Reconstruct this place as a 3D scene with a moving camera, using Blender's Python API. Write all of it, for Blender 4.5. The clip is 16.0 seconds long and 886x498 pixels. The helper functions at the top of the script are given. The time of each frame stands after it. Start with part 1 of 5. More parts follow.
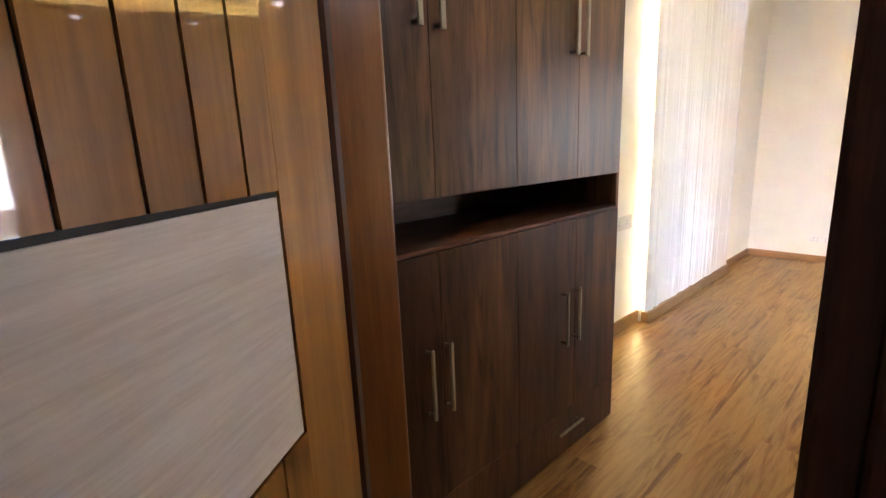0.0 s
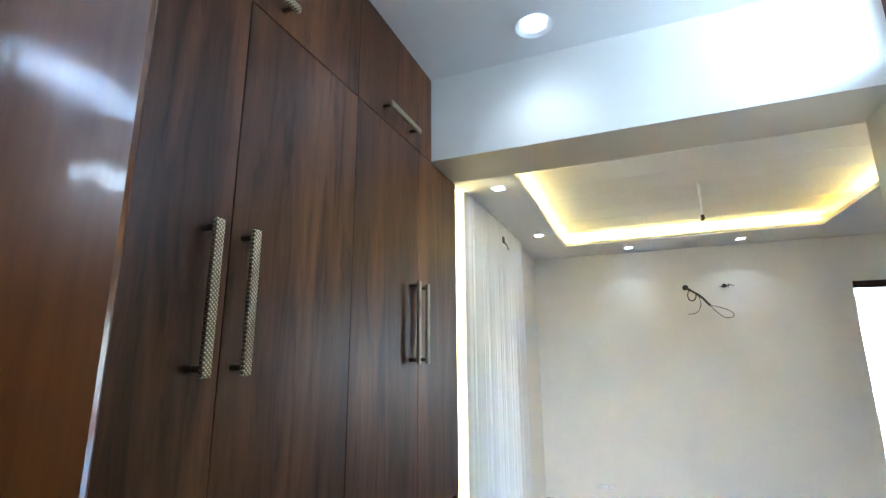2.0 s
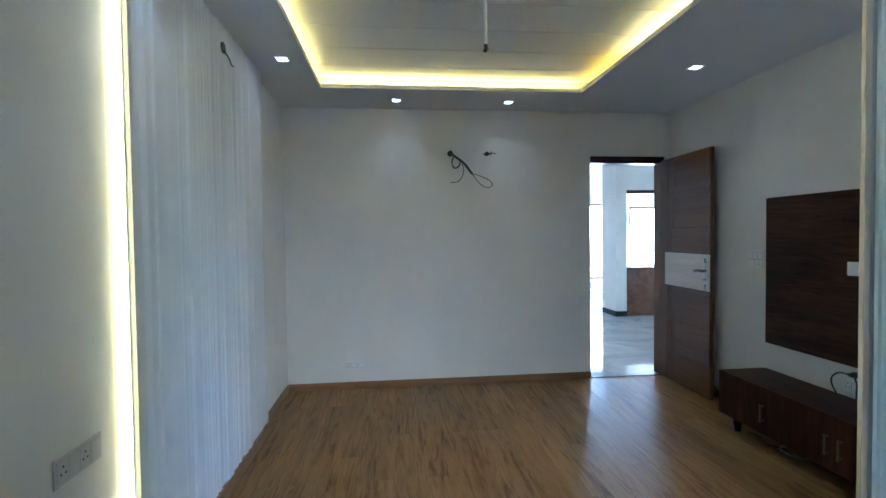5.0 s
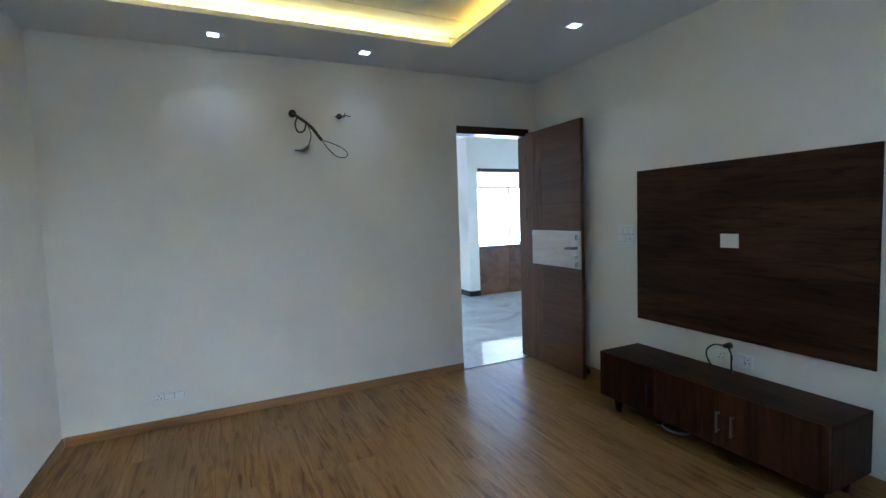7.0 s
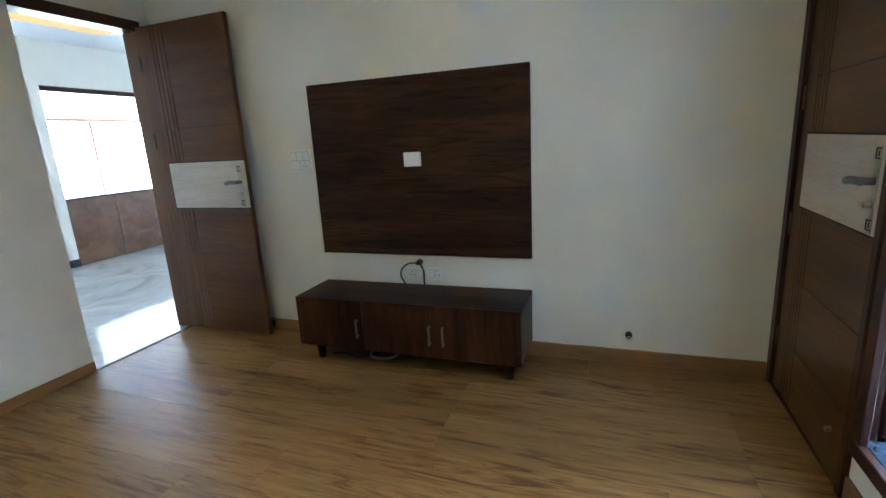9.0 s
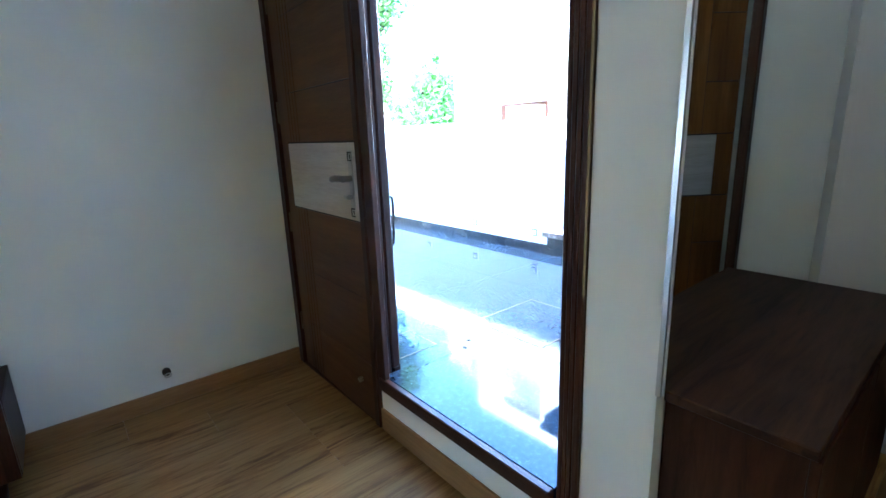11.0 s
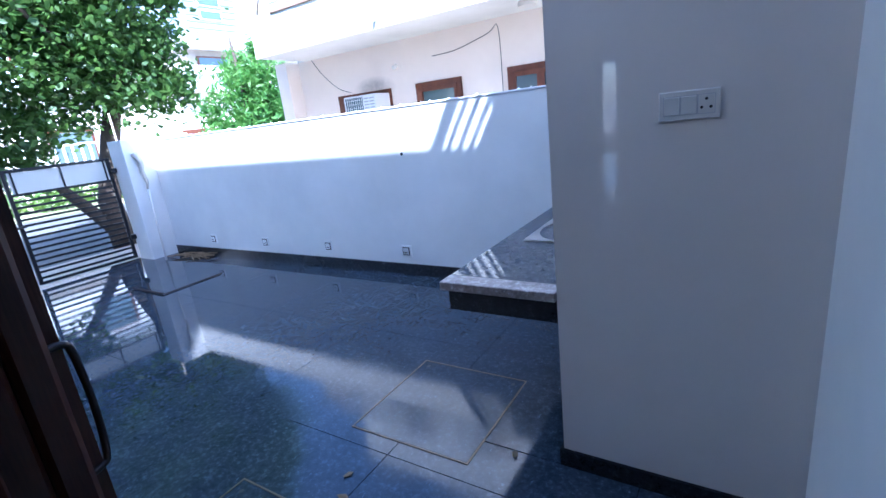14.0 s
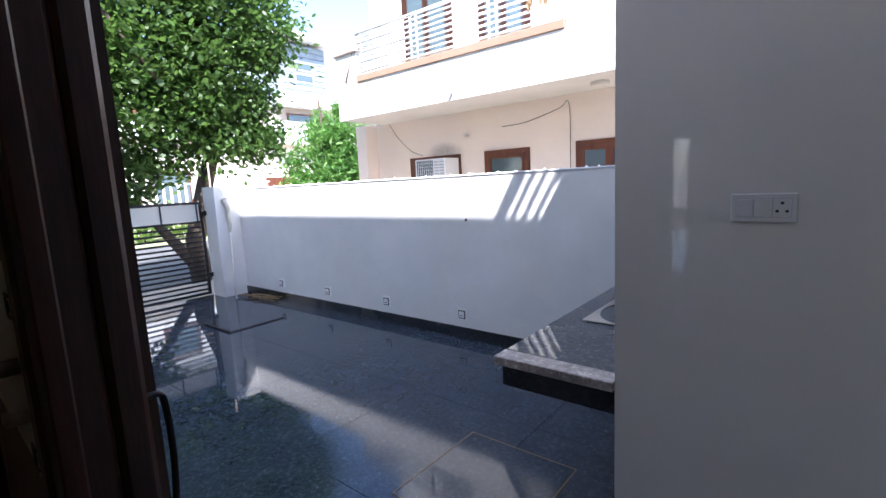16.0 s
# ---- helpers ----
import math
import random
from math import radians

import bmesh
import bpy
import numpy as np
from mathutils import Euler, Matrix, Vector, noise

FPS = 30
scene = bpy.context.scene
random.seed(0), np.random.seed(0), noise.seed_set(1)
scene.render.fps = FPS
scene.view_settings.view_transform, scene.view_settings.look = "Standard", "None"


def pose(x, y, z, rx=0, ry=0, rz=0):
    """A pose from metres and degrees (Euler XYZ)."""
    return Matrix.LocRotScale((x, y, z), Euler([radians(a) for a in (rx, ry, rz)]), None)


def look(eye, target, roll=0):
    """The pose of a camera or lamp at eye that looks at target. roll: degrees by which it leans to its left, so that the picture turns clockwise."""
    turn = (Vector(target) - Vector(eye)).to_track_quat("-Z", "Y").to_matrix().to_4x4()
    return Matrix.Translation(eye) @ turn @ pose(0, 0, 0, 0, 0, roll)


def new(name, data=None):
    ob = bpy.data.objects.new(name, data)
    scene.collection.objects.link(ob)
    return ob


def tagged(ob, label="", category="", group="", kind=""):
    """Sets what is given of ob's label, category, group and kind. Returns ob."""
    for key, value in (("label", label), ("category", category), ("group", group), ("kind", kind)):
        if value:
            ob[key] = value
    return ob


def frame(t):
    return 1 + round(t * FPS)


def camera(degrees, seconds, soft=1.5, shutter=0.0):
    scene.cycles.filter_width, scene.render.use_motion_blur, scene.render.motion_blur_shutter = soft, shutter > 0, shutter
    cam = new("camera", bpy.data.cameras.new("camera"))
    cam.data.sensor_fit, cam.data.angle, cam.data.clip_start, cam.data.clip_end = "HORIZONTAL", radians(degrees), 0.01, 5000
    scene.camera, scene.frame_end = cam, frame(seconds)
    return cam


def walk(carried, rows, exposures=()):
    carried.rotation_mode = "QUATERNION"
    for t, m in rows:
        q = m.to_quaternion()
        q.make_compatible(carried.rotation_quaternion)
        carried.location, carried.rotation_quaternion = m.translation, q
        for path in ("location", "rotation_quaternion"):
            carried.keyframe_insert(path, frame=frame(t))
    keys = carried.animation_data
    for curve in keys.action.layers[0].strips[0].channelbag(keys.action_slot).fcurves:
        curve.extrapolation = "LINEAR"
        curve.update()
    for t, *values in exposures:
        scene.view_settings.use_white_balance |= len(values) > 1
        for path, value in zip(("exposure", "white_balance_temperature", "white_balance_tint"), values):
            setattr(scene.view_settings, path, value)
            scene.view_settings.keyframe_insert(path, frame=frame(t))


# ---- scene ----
cam = camera(87.0, 16.0)
PATH = [
    (0, (0.147, 0.185, 1.221), (-1.294, 1.505, 0.797), -2.5),
    (0.5, (-0.002, 0.288, 1.26), (-1.232, 1.815, 0.863), -3.2),
    (1, (-0.12, 0.406, 1.352), (-1.335, 1.979, 1.128), -3.2),
    (1.5, (-0.188, 0.47, 1.474), (-1.253, 2.157, 1.618), -1.9),
    (2, (-0.192, 0.473, 1.535), (-0.928, 2.282, 1.964), -0.4),
    (2.5, (-0.176, 0.534, 1.542), (-0.454, 2.457, 2.016), -0.4),
    (3, (-0.155, 0.637, 1.534), (-0.243, 2.592, 1.945), -0.3),
    (3.5, (-0.162, 0.766, 1.491), (-0.141, 2.744, 1.785), -0.7),
    (4, (-0.207, 0.981, 1.387), (-0.082, 2.971, 1.55), -0.9),
    (4.2, (-0.214, 1.081, 1.379), (-0.064, 3.073, 1.488), -0.9),
    (6.3, (-0.225, 1.851, 1.397), (0.258, 3.785, 1.227), -1.2),
    (6.5, (-0.247, 1.919, 1.388), (0.331, 3.826, 1.218), -1.5),
    (7, (-0.219, 2.13, 1.372), (0.633, 3.933, 1.227), -2.0),
    (7.5, (-0.113, 2.305, 1.363), (1.132, 3.866, 1.237), -1.3),
    (8, (-0.127, 2.447, 1.352), (1.51, 3.577, 1.144), -1.2),
    (8.5, (-0.159, 2.61, 1.31), (1.639, 3.412, 0.961), -2.2),
    (9, (-0.109, 2.778, 1.263), (1.722, 3.443, 0.81), -3.2),
    (9.5, (-0.101, 2.917, 1.228), (1.802, 3.253, 0.713), -0.8),
    (10, (-0.16, 3.021, 1.227), (1.729, 2.704, 0.648), -0.5),
    (10.2, (-0.159, 3.013, 1.222), (1.679, 2.46, 0.659), -0.4),
    (12.3, (0.623, 2.509, 1.229), (1.62, 0.846, 0.739), -3.7),
    (12.5, (0.686, 2.417, 1.229), (1.655, 0.743, 0.72), -3.2),
    (13, (0.782, 2.212, 1.22), (1.824, 0.593, 0.679), -3.9),
    (13.5, (0.823, 2.123, 1.219), (1.829, 0.491, 0.649), -6.1),
    (14, (0.847, 2.081, 1.228), (1.896, 0.468, 0.684), -6.7),
    (14.5, (0.869, 2.063, 1.246), (2.032, 0.509, 0.763), -6.2),
    (15, (0.883, 2.056, 1.264), (2.115, 0.533, 0.863), -5.2),
    (15.5, (0.879, 2.062, 1.281), (2.115, 0.524, 0.954), -4.0),
    (16, (0.837, 2.114, 1.288), (2.095, 0.586, 1.006), -2.9),
]
EXPOSURES = [
    (0.0, 6.88, 6350, 24), (0.5, 6.86, 6150, 21), (1.0, 6.85, 5900, 16), (1.5, 6.67, 5550, 10), (2.0, 6.35, 5250, 7), (2.5, 5.95, 5100, 4), (3.0, 5.6, 5100, 4), (3.5, 5.28, 5050, 4), (4.0, 5.06, 4850, 4), (6.5, 5.22, 4600, 5), (7.5, 5.29, 4900, 4), (8.0, 5.42, 5050, 4), (9.0, 5.68, 5150, 3),
    (10.2, 5.88, 5150, 2), (12.3, 3.83, 3400, 10), (12.6, 3.53, 3400, 10), (13.0, 3.08, 3750, 11), (14.0, 2.35, 4700, 16), (15.0, 2.06, 5400, 18), (16.0, 1.91, 5850, 18)]
walk(cam, [(t, look(eye, target, roll)) for t, eye, target, roll in PATH], EXPOSURES)

SKY, SUN_POWER = 0.146, 5.0
COVE, WALLSTRIP, SPOT_W, DOWN_W, LENS, BATH, LIVING = 0.47, 0.42, 0.085, 0.062, 0.36, 0.20, 4.8

# ---- light ----
world = bpy.data.worlds.new("sky")
scene.world = world
world.use_nodes = True
wn = world.node_tree.nodes
sky = wn.new("ShaderNodeTexSky")
sky.sky_type = "NISHITA"
sky.sun_disc = False
SUN = Vector((0.576, -0.60, -1.0)).normalized()
sky.sun_elevation = math.asin(-SUN.z)
sky.sun_rotation = math.atan2(-SUN.x, -SUN.y)
wn["Background"].inputs["Strength"].default_value = SKY
world.node_tree.links.new(sky.outputs["Color"], wn["Background"].inputs["Color"])
sun = new("sun", bpy.data.lights.new("sun", "SUN"))
sun.data.energy, sun.data.angle, sun.data.color = SUN_POWER, radians(0.4), (1.0, 0.95, 0.87)
sun.rotation_mode = "QUATERNION"
sun.rotation_quaternion = SUN.to_track_quat("-Z", "Y")


def area_lamp(name, at, towards, sx, sy, watts, colour):
    ob = new(name, bpy.data.lights.new(name, "AREA"))
    ob.data.shape, ob.data.size, ob.data.size_y = "RECTANGLE", sx, sy
    ob.data.energy, ob.data.color = watts, colour
    ob.matrix_world = look(at, towards)
    return ob


# ---- materials ----
def material(name):
    m = bpy.data.materials.new(name)
    m.use_nodes = True
    nt = m.node_tree
    return m, nt, nt.nodes["Principled BSDF"]


def node(nt, kind, **settings):
    n = nt.nodes.new(kind)
    for k, v in settings.items():
        n.inputs[k.replace("_", " ")].default_value = v
    return n


def coords(nt, scale=(1, 1, 1), local=False, shift=False):
    """World or local position, scaled; shift moves the pattern from piece to piece."""
    if local:
        src = nt.nodes.new("ShaderNodeTexCoord").outputs["Object"]
    else:
        src = nt.nodes.new("ShaderNodeNewGeometry").outputs["Position"]
    mp = nt.nodes.new("ShaderNodeMapping")
    mp.inputs["Scale"].default_value = scale
    nt.links.new(src, mp.inputs["Vector"])
    if shift:
        info = nt.nodes.new("ShaderNodeObjectInfo")
        mul = nt.nodes.new("ShaderNodeVectorMath")
        mul.operation = "MULTIPLY_ADD"
        mul.inputs[1].default_value = (13.7, 31.3, 7.9)
        nt.links.new(info.outputs["Random"], mul.inputs[0])
        nt.links.new(mp.outputs["Vector"], mul.inputs[2])
        return mul.outputs["Vector"]
    return mp.outputs["Vector"]


def ramp(nt, fac, stops):
    r = nt.nodes.new("ShaderNodeValToRGB")
    while len(r.color_ramp.elements) < len(stops):
        r.color_ramp.elements.new(0.5)
    for e, (p, c) in zip(r.color_ramp.elements, stops):
        e.position, e.color = p, (*c, 1)
    nt.links.new(fac, r.inputs["Fac"])
    return r.outputs["Color"]


def mix(nt, fac, a, b, kind="MIX"):
    m = nt.nodes.new("ShaderNodeMix")
    m.data_type, m.blend_type = "RGBA", kind
    for i, v in ((0, fac), (6, a), (7, b)):
        if isinstance(v, (int, float)):
            m.inputs[i].default_value = v
        elif isinstance(v, tuple):
            m.inputs[i].default_value = (*v, 1)
        else:
            nt.links.new(v, m.inputs[i])
    return m.outputs[2]


def noise_tex(nt, vec, scale, detail=4, rough=0.55, distort=0.0):
    n = nt.nodes.new("ShaderNodeTexNoise")
    n.inputs["Scale"].default_value, n.inputs["Detail"].default_value = scale, detail
    n.inputs["Roughness"].default_value, n.inputs["Distortion"].default_value = rough, distort
    nt.links.new(vec, n.inputs["Vector"])
    return n.outputs["Fac"]


def bump(nt, b, height, strength, distance=0.002):
    n = nt.nodes.new("ShaderNodeBump")
    n.inputs["Strength"].default_value, n.inputs["Distance"].default_value = strength, distance
    nt.links.new(height, n.inputs["Height"])
    nt.links.new(n.outputs["Normal"], b.inputs["Normal"])


def paint(name, colour, rough=0.6, speck=0.35, uneven=0.04, spec=0.3):
    """Emulsion or enamel with faint roller grain and slight unevenness."""
    m, nt, b = material(name)
    v = coords(nt)
    dark = tuple(c * (1 - 2.2 * uneven) for c in colour)
    col = ramp(nt, noise_tex(nt, v, 1.7, 5, 0.6), [(0.3, dark), (0.7, colour)])
    nt.links.new(col, b.inputs["Base Color"])
    b.inputs["Roughness"].default_value, b.inputs["Specular IOR Level"].default_value = rough, spec
    bump(nt, b, noise_tex(nt, v, 230, 3), speck, 0.0012)
    return m


def wood(name, dark, mid, light, axis="Z", rough=0.4, grain=9.0, stretch_by=0.07, local=False, shift=False, coat=0.0, wear=0.25, spec=0.4):
    """Veneer or laminate: long streaks along one axis with fine pores."""
    m, nt, b = material(name)
    q = stretch_by
    stretch = {"X": (q, 1, 1), "Y": (1, q, 1), "Z": (1, 1, q)}[axis]
    v = coords(nt, stretch, local, shift)
    broad = noise_tex(nt, v, grain * 0.8, 4, 0.55, 0.7)
    fine = noise_tex(nt, v, grain * 3.3, 6, 0.65, 0.4)
    pores = noise_tex(nt, v, grain * 22, 3, 0.6)
    col = ramp(nt, broad, [(0.36, dark), (0.5, mid), (0.64, light)])
    col = mix(nt, 0.55, col, ramp(nt, fine, [(0.35, dark), (0.55, mid), (0.72, light)]))
    col = mix(nt, wear, col, ramp(nt, pores, [(0.38, tuple(c * 0.45 for c in dark)), (0.55, mid)]), "MULTIPLY") if wear > 0.6 else mix(nt, wear, col, ramp(nt, pores, [(0.38, dark), (0.6, light)]))
    nt.links.new(col, b.inputs["Base Color"])
    b.inputs["Roughness"].default_value, b.inputs["Specular IOR Level"].default_value = rough, spec
    b.inputs["Coat Weight"].default_value, b.inputs["Coat Roughness"].default_value = coat, 0.04
    bump(nt, b, pores, 0.03 if coat > 0.2 else 0.1, 0.0006)
    return m


def plain(name, colour, rough=0.5, metal=0.0, spec=0.5, grain=0.0):
    m, nt, b = material(name)
    b.inputs["Base Color"].default_value = (*colour, 1)
    b.inputs["Roughness"].default_value, b.inputs["Metallic"].default_value = rough, metal
    b.inputs["Specular IOR Level"].default_value = spec
    if grain:
        v = coords(nt, local=True)
        n = noise_tex(nt, v, 160, 4)
        nt.links.new(ramp(nt, n, [(0.3, tuple(c * (1 - grain) for c in colour)), (0.7, colour)]), b.inputs["Base Color"])
        bump(nt, b, n, 0.25, 0.0008)
    return m


def glowing(name, colour, power):
    m, nt, b = material(name)
    b.inputs["Base Color"].default_value = (0.8, 0.8, 0.8, 1)
    b.inputs["Emission Color"].default_value = (*colour, 1)
    b.inputs["Emission Strength"].default_value = power
    return m


WALL = paint("cream_wall_paint", (0.80, 0.775, 0.72))
CEIL = paint("white_ceiling_paint", (0.80, 0.80, 0.79), 0.7, 0.15, 0.02)
OUTWALL = paint("white_exterior_paint", (0.80, 0.80, 0.78), 0.7, 0.6, 0.06)
ENAMEL = paint("glossy_white_wall_enamel", (0.66, 0.605, 0.55), 0.012, 0.004, 0.04, 0.5)
def walnut(name, dark, mid, light, axis="Z", rough=0.40, spec=0.16):
    """Walnut laminate: wide wavering dark bands, medium streaks and faint pores."""
    m, nt, b = material(name)
    q = 0.10
    stretch = {"Y": (1, q, 1), "Z": (1, 1, q)}[axis]
    v = coords(nt, stretch, False, True)
    wide = noise_tex(nt, v, 5.5, 3, 0.5, 1.1)
    streak = noise_tex(nt, v, 23, 6, 0.62, 1.6)
    pores = noise_tex(nt, v, 150, 3, 0.6)
    col = ramp(nt, wide, [(0.34, tuple(0.55 * a + 0.45 * b_ for a, b_ in zip(dark, mid))), (0.5, mid), (0.66, light)])
    col = mix(nt, 0.9, col, ramp(nt, streak, [(0.34, (0.30, 0.27, 0.27)), (0.46, (0.78, 0.75, 0.74)), (0.58, (1.0, 1.0, 1.0)), (0.74, (1.25, 1.2, 1.15))]), "MULTIPLY")
    col = mix(nt, 0.35, col, ramp(nt, pores, [(0.36, (0.55, 0.52, 0.5)), (0.6, (1, 1, 1))]), "MULTIPLY")
    nt.links.new(col, b.inputs["Base Color"])
    b.inputs["Roughness"].default_value, b.inputs["Specular IOR Level"].default_value = rough, spec
    bump(nt, b, pores, 0.1, 0.0006)
    return m


WALNUT = walnut("dark_walnut_laminate", (0.027, 0.0105, 0.0044), (0.084, 0.0325, 0.0125), (0.138, 0.057, 0.0225), "Z", 0.38, 0.19)
WALNUT_DARK = walnut("deep_walnut_cabinet", (0.014, 0.0055, 0.003), (0.046, 0.0175, 0.0078), (0.080, 0.032, 0.0145), "Z", 0.42, 0.16)
WALNUT_Y = walnut("dark_walnut_laminate_long", (0.026, 0.009, 0.005), (0.062, 0.022, 0.010), (0.098, 0.037, 0.017), "Y", 0.42)
WENGE_Y = walnut("dark_wenge_panel", (0.014, 0.006, 0.0033), (0.041, 0.018, 0.0083), (0.068, 0.031, 0.014), "Y", 0.5, 0.15)
TEAK = wood("polished_teak", (0.082, 0.025, 0.006), (0.150, 0.048, 0.010), (0.205, 0.071, 0.016), "Z", 0.3, 7, coat=0.5, spec=0.25, wear=0.15)
nt = TEAK.node_tree
bp = nt.nodes.new("ShaderNodeBump")
bp.inputs["Strength"].default_value, bp.inputs["Distance"].default_value = 0.35, 0.004
nt.links.new(noise_tex(nt, coords(nt, (1, 1, 0.45)), 15, 4, 0.6, 0.4), bp.inputs["Height"])
nt.links.new(bp.outputs["Normal"], nt.nodes["Principled BSDF"].inputs["Coat Normal"])
nt.nodes["Principled BSDF"].inputs["Coat Roughness"].default_value = 0.10
FRAMEWOOD = wood("dark_stained_door_frame", (0.018, 0.006, 0.0032), (0.043, 0.0145, 0.0075), (0.078, 0.028, 0.014), "Z", 0.35, 12, coat=0.15, spec=0.2)
FRAMEWOOD_X = wood("dark_stained_frame_rail", (0.018, 0.006, 0.0032), (0.043, 0.0145, 0.0075), (0.078, 0.028, 0.014), "X", 0.35, 12, coat=0.15, spec=0.2)
VENEER = wood("brown_door_veneer", (0.062, 0.023, 0.007), (0.108, 0.043, 0.0135), (0.158, 0.070, 0.024), "X", 0.38, 9, local=True, shift=True, coat=0.05, wear=0.2, spec=0.2)
VENEER_Z = wood("brown_door_veneer_upright", (0.062, 0.023, 0.007), (0.108, 0.043, 0.0135), (0.158, 0.070, 0.024), "Z", 0.38, 9, local=True, shift=True, coat=0.05, wear=0.2, spec=0.2)
TEAKDOOR = wood("golden_teak_veneer", (0.10, 0.034, 0.006), (0.225, 0.088, 0.017), (0.40, 0.175, 0.040), "Z", 0.3, 5, local=True, shift=True, coat=0.5, wear=0.1, spec=0.2)
ASH = wood("whitewashed_ash_panel", (0.46, 0.39, 0.335), (0.60, 0.535, 0.48), (0.68, 0.62, 0.565), "X", 0.42, 9, local=True)
GROOVE = plain("dark_groove", (0.012, 0.007, 0.005), 0.6)
def oak_floor():
    """Printed oak laminate: tan ground with clustered, wavering brown streaks."""
    m, nt, b = material("oak_laminate_floor")
    v = coords(nt, (1, 0.085, 1), False, True)
    streak = noise_tex(nt, v, 19, 7, 0.66, 1.9)
    hair = noise_tex(nt, coords(nt, (1, 0.045, 1), False, True), 62, 4, 0.6, 1.0)
    wide = noise_tex(nt, v, 4.2, 4, 0.55, 0.8)
    cluster = noise_tex(nt, coords(nt, (1, 0.22, 1), False, True), 5.5, 3, 0.5, 0.6)
    pore = noise_tex(nt, v, 130, 3, 0.6)
    base = ramp(nt, wide, [(0.3, (0.224, 0.118, 0.033)), (0.55, (0.306, 0.166, 0.052)), (0.75, (0.377, 0.217, 0.077))])
    lines = ramp(nt, streak, [(0.36, (0.36, 0.26, 0.18)), (0.44, (0.68, 0.58, 0.48)), (0.53, (1.0, 1.0, 1.0))])
    col = mix(nt, ramp(nt, cluster, [(0.36, (0.30, 0.30, 0.30)), (0.58, (1.0, 1.0, 1.0))]), base, mix(nt, 0.95, base, lines, "MULTIPLY"))
    col = mix(nt, 0.36, col, ramp(nt, hair, [(0.36, (0.50, 0.41, 0.33)), (0.50, (1, 1, 1))]), "MULTIPLY")
    col = mix(nt, 0.2, col, ramp(nt, pore, [(0.35, (0.55, 0.5, 0.45)), (0.6, (1, 1, 1))]), "MULTIPLY")
    info = nt.nodes.new("ShaderNodeObjectInfo")
    col = mix(nt, 0.09, col, ramp(nt, info.outputs["Random"], [(0.0, (0.80, 0.78, 0.74)), (1.0, (1.0, 1.0, 1.0))]), "MULTIPLY")
    nt.links.new(col, b.inputs["Base Color"])
    b.inputs["Roughness"].default_value, b.inputs["Specular IOR Level"].default_value = 0.36, 0.20
    bump(nt, b, hair, 0.12, 0.0008)
    return m


OAK = oak_floor()
SKIRT = wood("oak_skirting", (0.20, 0.10, 0.035), (0.30, 0.16, 0.06), (0.38, 0.21, 0.085), "Y", 0.35, 6)
SKIRT_X = wood("oak_skirting_across", (0.20, 0.10, 0.035), (0.30, 0.16, 0.06), (0.38, 0.21, 0.085), "X", 0.35, 6)
BRASS = plain("antique_brass", (0.42, 0.36, 0.22), 0.34, 1.0)
nt = BRASS.node_tree
bands = []
for turn in (45, -45):
    mp = nt.nodes.new("ShaderNodeMapping")
    mp.inputs["Rotation"].default_value = (radians(turn), 0, 0)
    nt.links.new(coords(nt, (1, 1, 1), True), mp.inputs["Vector"])
    wv = nt.nodes.new("ShaderNodeTexWave")
    wv.bands_direction = "Y"
    wv.inputs["Scale"].default_value = 68
    nt.links.new(mp.outputs["Vector"], wv.inputs["Vector"])
    bands.append(wv.outputs["Fac"])
knurl = mix(nt, 1.0, bands[0], bands[1], "MULTIPLY")
bump(nt, nt.nodes["Principled BSDF"], knurl, 0.8, 0.002)
nt.links.new(ramp(nt, knurl, [(0.05, (0.20, 0.16, 0.10)), (0.5, (0.58, 0.52, 0.38))]), nt.nodes["Principled BSDF"].inputs["Base Color"])
BRASS_DARK = plain("aged_brass_stem", (0.16, 0.12, 0.08), 0.4, 1.0)
STEEL = plain("satin_steel", (0.48, 0.46, 0.43), 0.3, 1.0)
DULLSTEEL = plain("dull_steel_handle", (0.26, 0.24, 0.22), 0.4, 1.0)
BLACK = plain("black_plastic", (0.012, 0.012, 0.012), 0.45)
DARKSTEEL = plain("dark_bronze_metal", (0.05, 0.04, 0.035), 0.4, 0.9)
PLASTIC = plain("white_switch_plastic", (0.80, 0.80, 0.78), 0.3)
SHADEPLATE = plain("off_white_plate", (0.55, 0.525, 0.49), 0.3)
PLASTIC_GREY = plain("grey_switch_plastic", (0.42, 0.42, 0.43), 0.35)
MIRROR = plain("silvered_mirror", (0.80, 0.86, 0.80), 0.015, 1.0)
LEDWARM = glowing("warm_led_strip", (1.0, 0.68, 0.17), COVE)
LEDAMBER = glowing("aged_amber_led_strip", (1.0, 0.50, 0.03), COVE * 0.8)
# cove light on the far ceiling, put into a yellow base and faint emission
COVEGLOW = glowing("yellow_cove_glow", (1.0, 0.60, 0.10), COVE * 0.022)
COVEGLOW.node_tree.nodes["Principled BSDF"].inputs["Base Color"].default_value = (0.45, 0.30, 0.06, 1)
LEDWALL = glowing("warm_white_led_strip", (1.0, 0.76, 0.30), WALLSTRIP)
SPOT = glowing("cool_spot_lens", (0.92, 0.96, 1.0), LENS)
BATHLENS = glowing("bathroom_fill_lens", (1.0, 0.95, 0.86), BATH)
TUBE = glowing("tube_light_lens", (0.90, 0.96, 1.0), LENS * 1.7)
DOWNLENS = glowing("downlight_lens", (0.92, 0.96, 1.0), LENS * 0.3)
BOWLSTEEL = plain("dark_brown_steel_bowl", (0.05, 0.042, 0.032), 0.45, 0.5, grain=0.3)
RUBBER = plain("dark_grey_rubber", (0.050, 0.042, 0.036), 0.6)
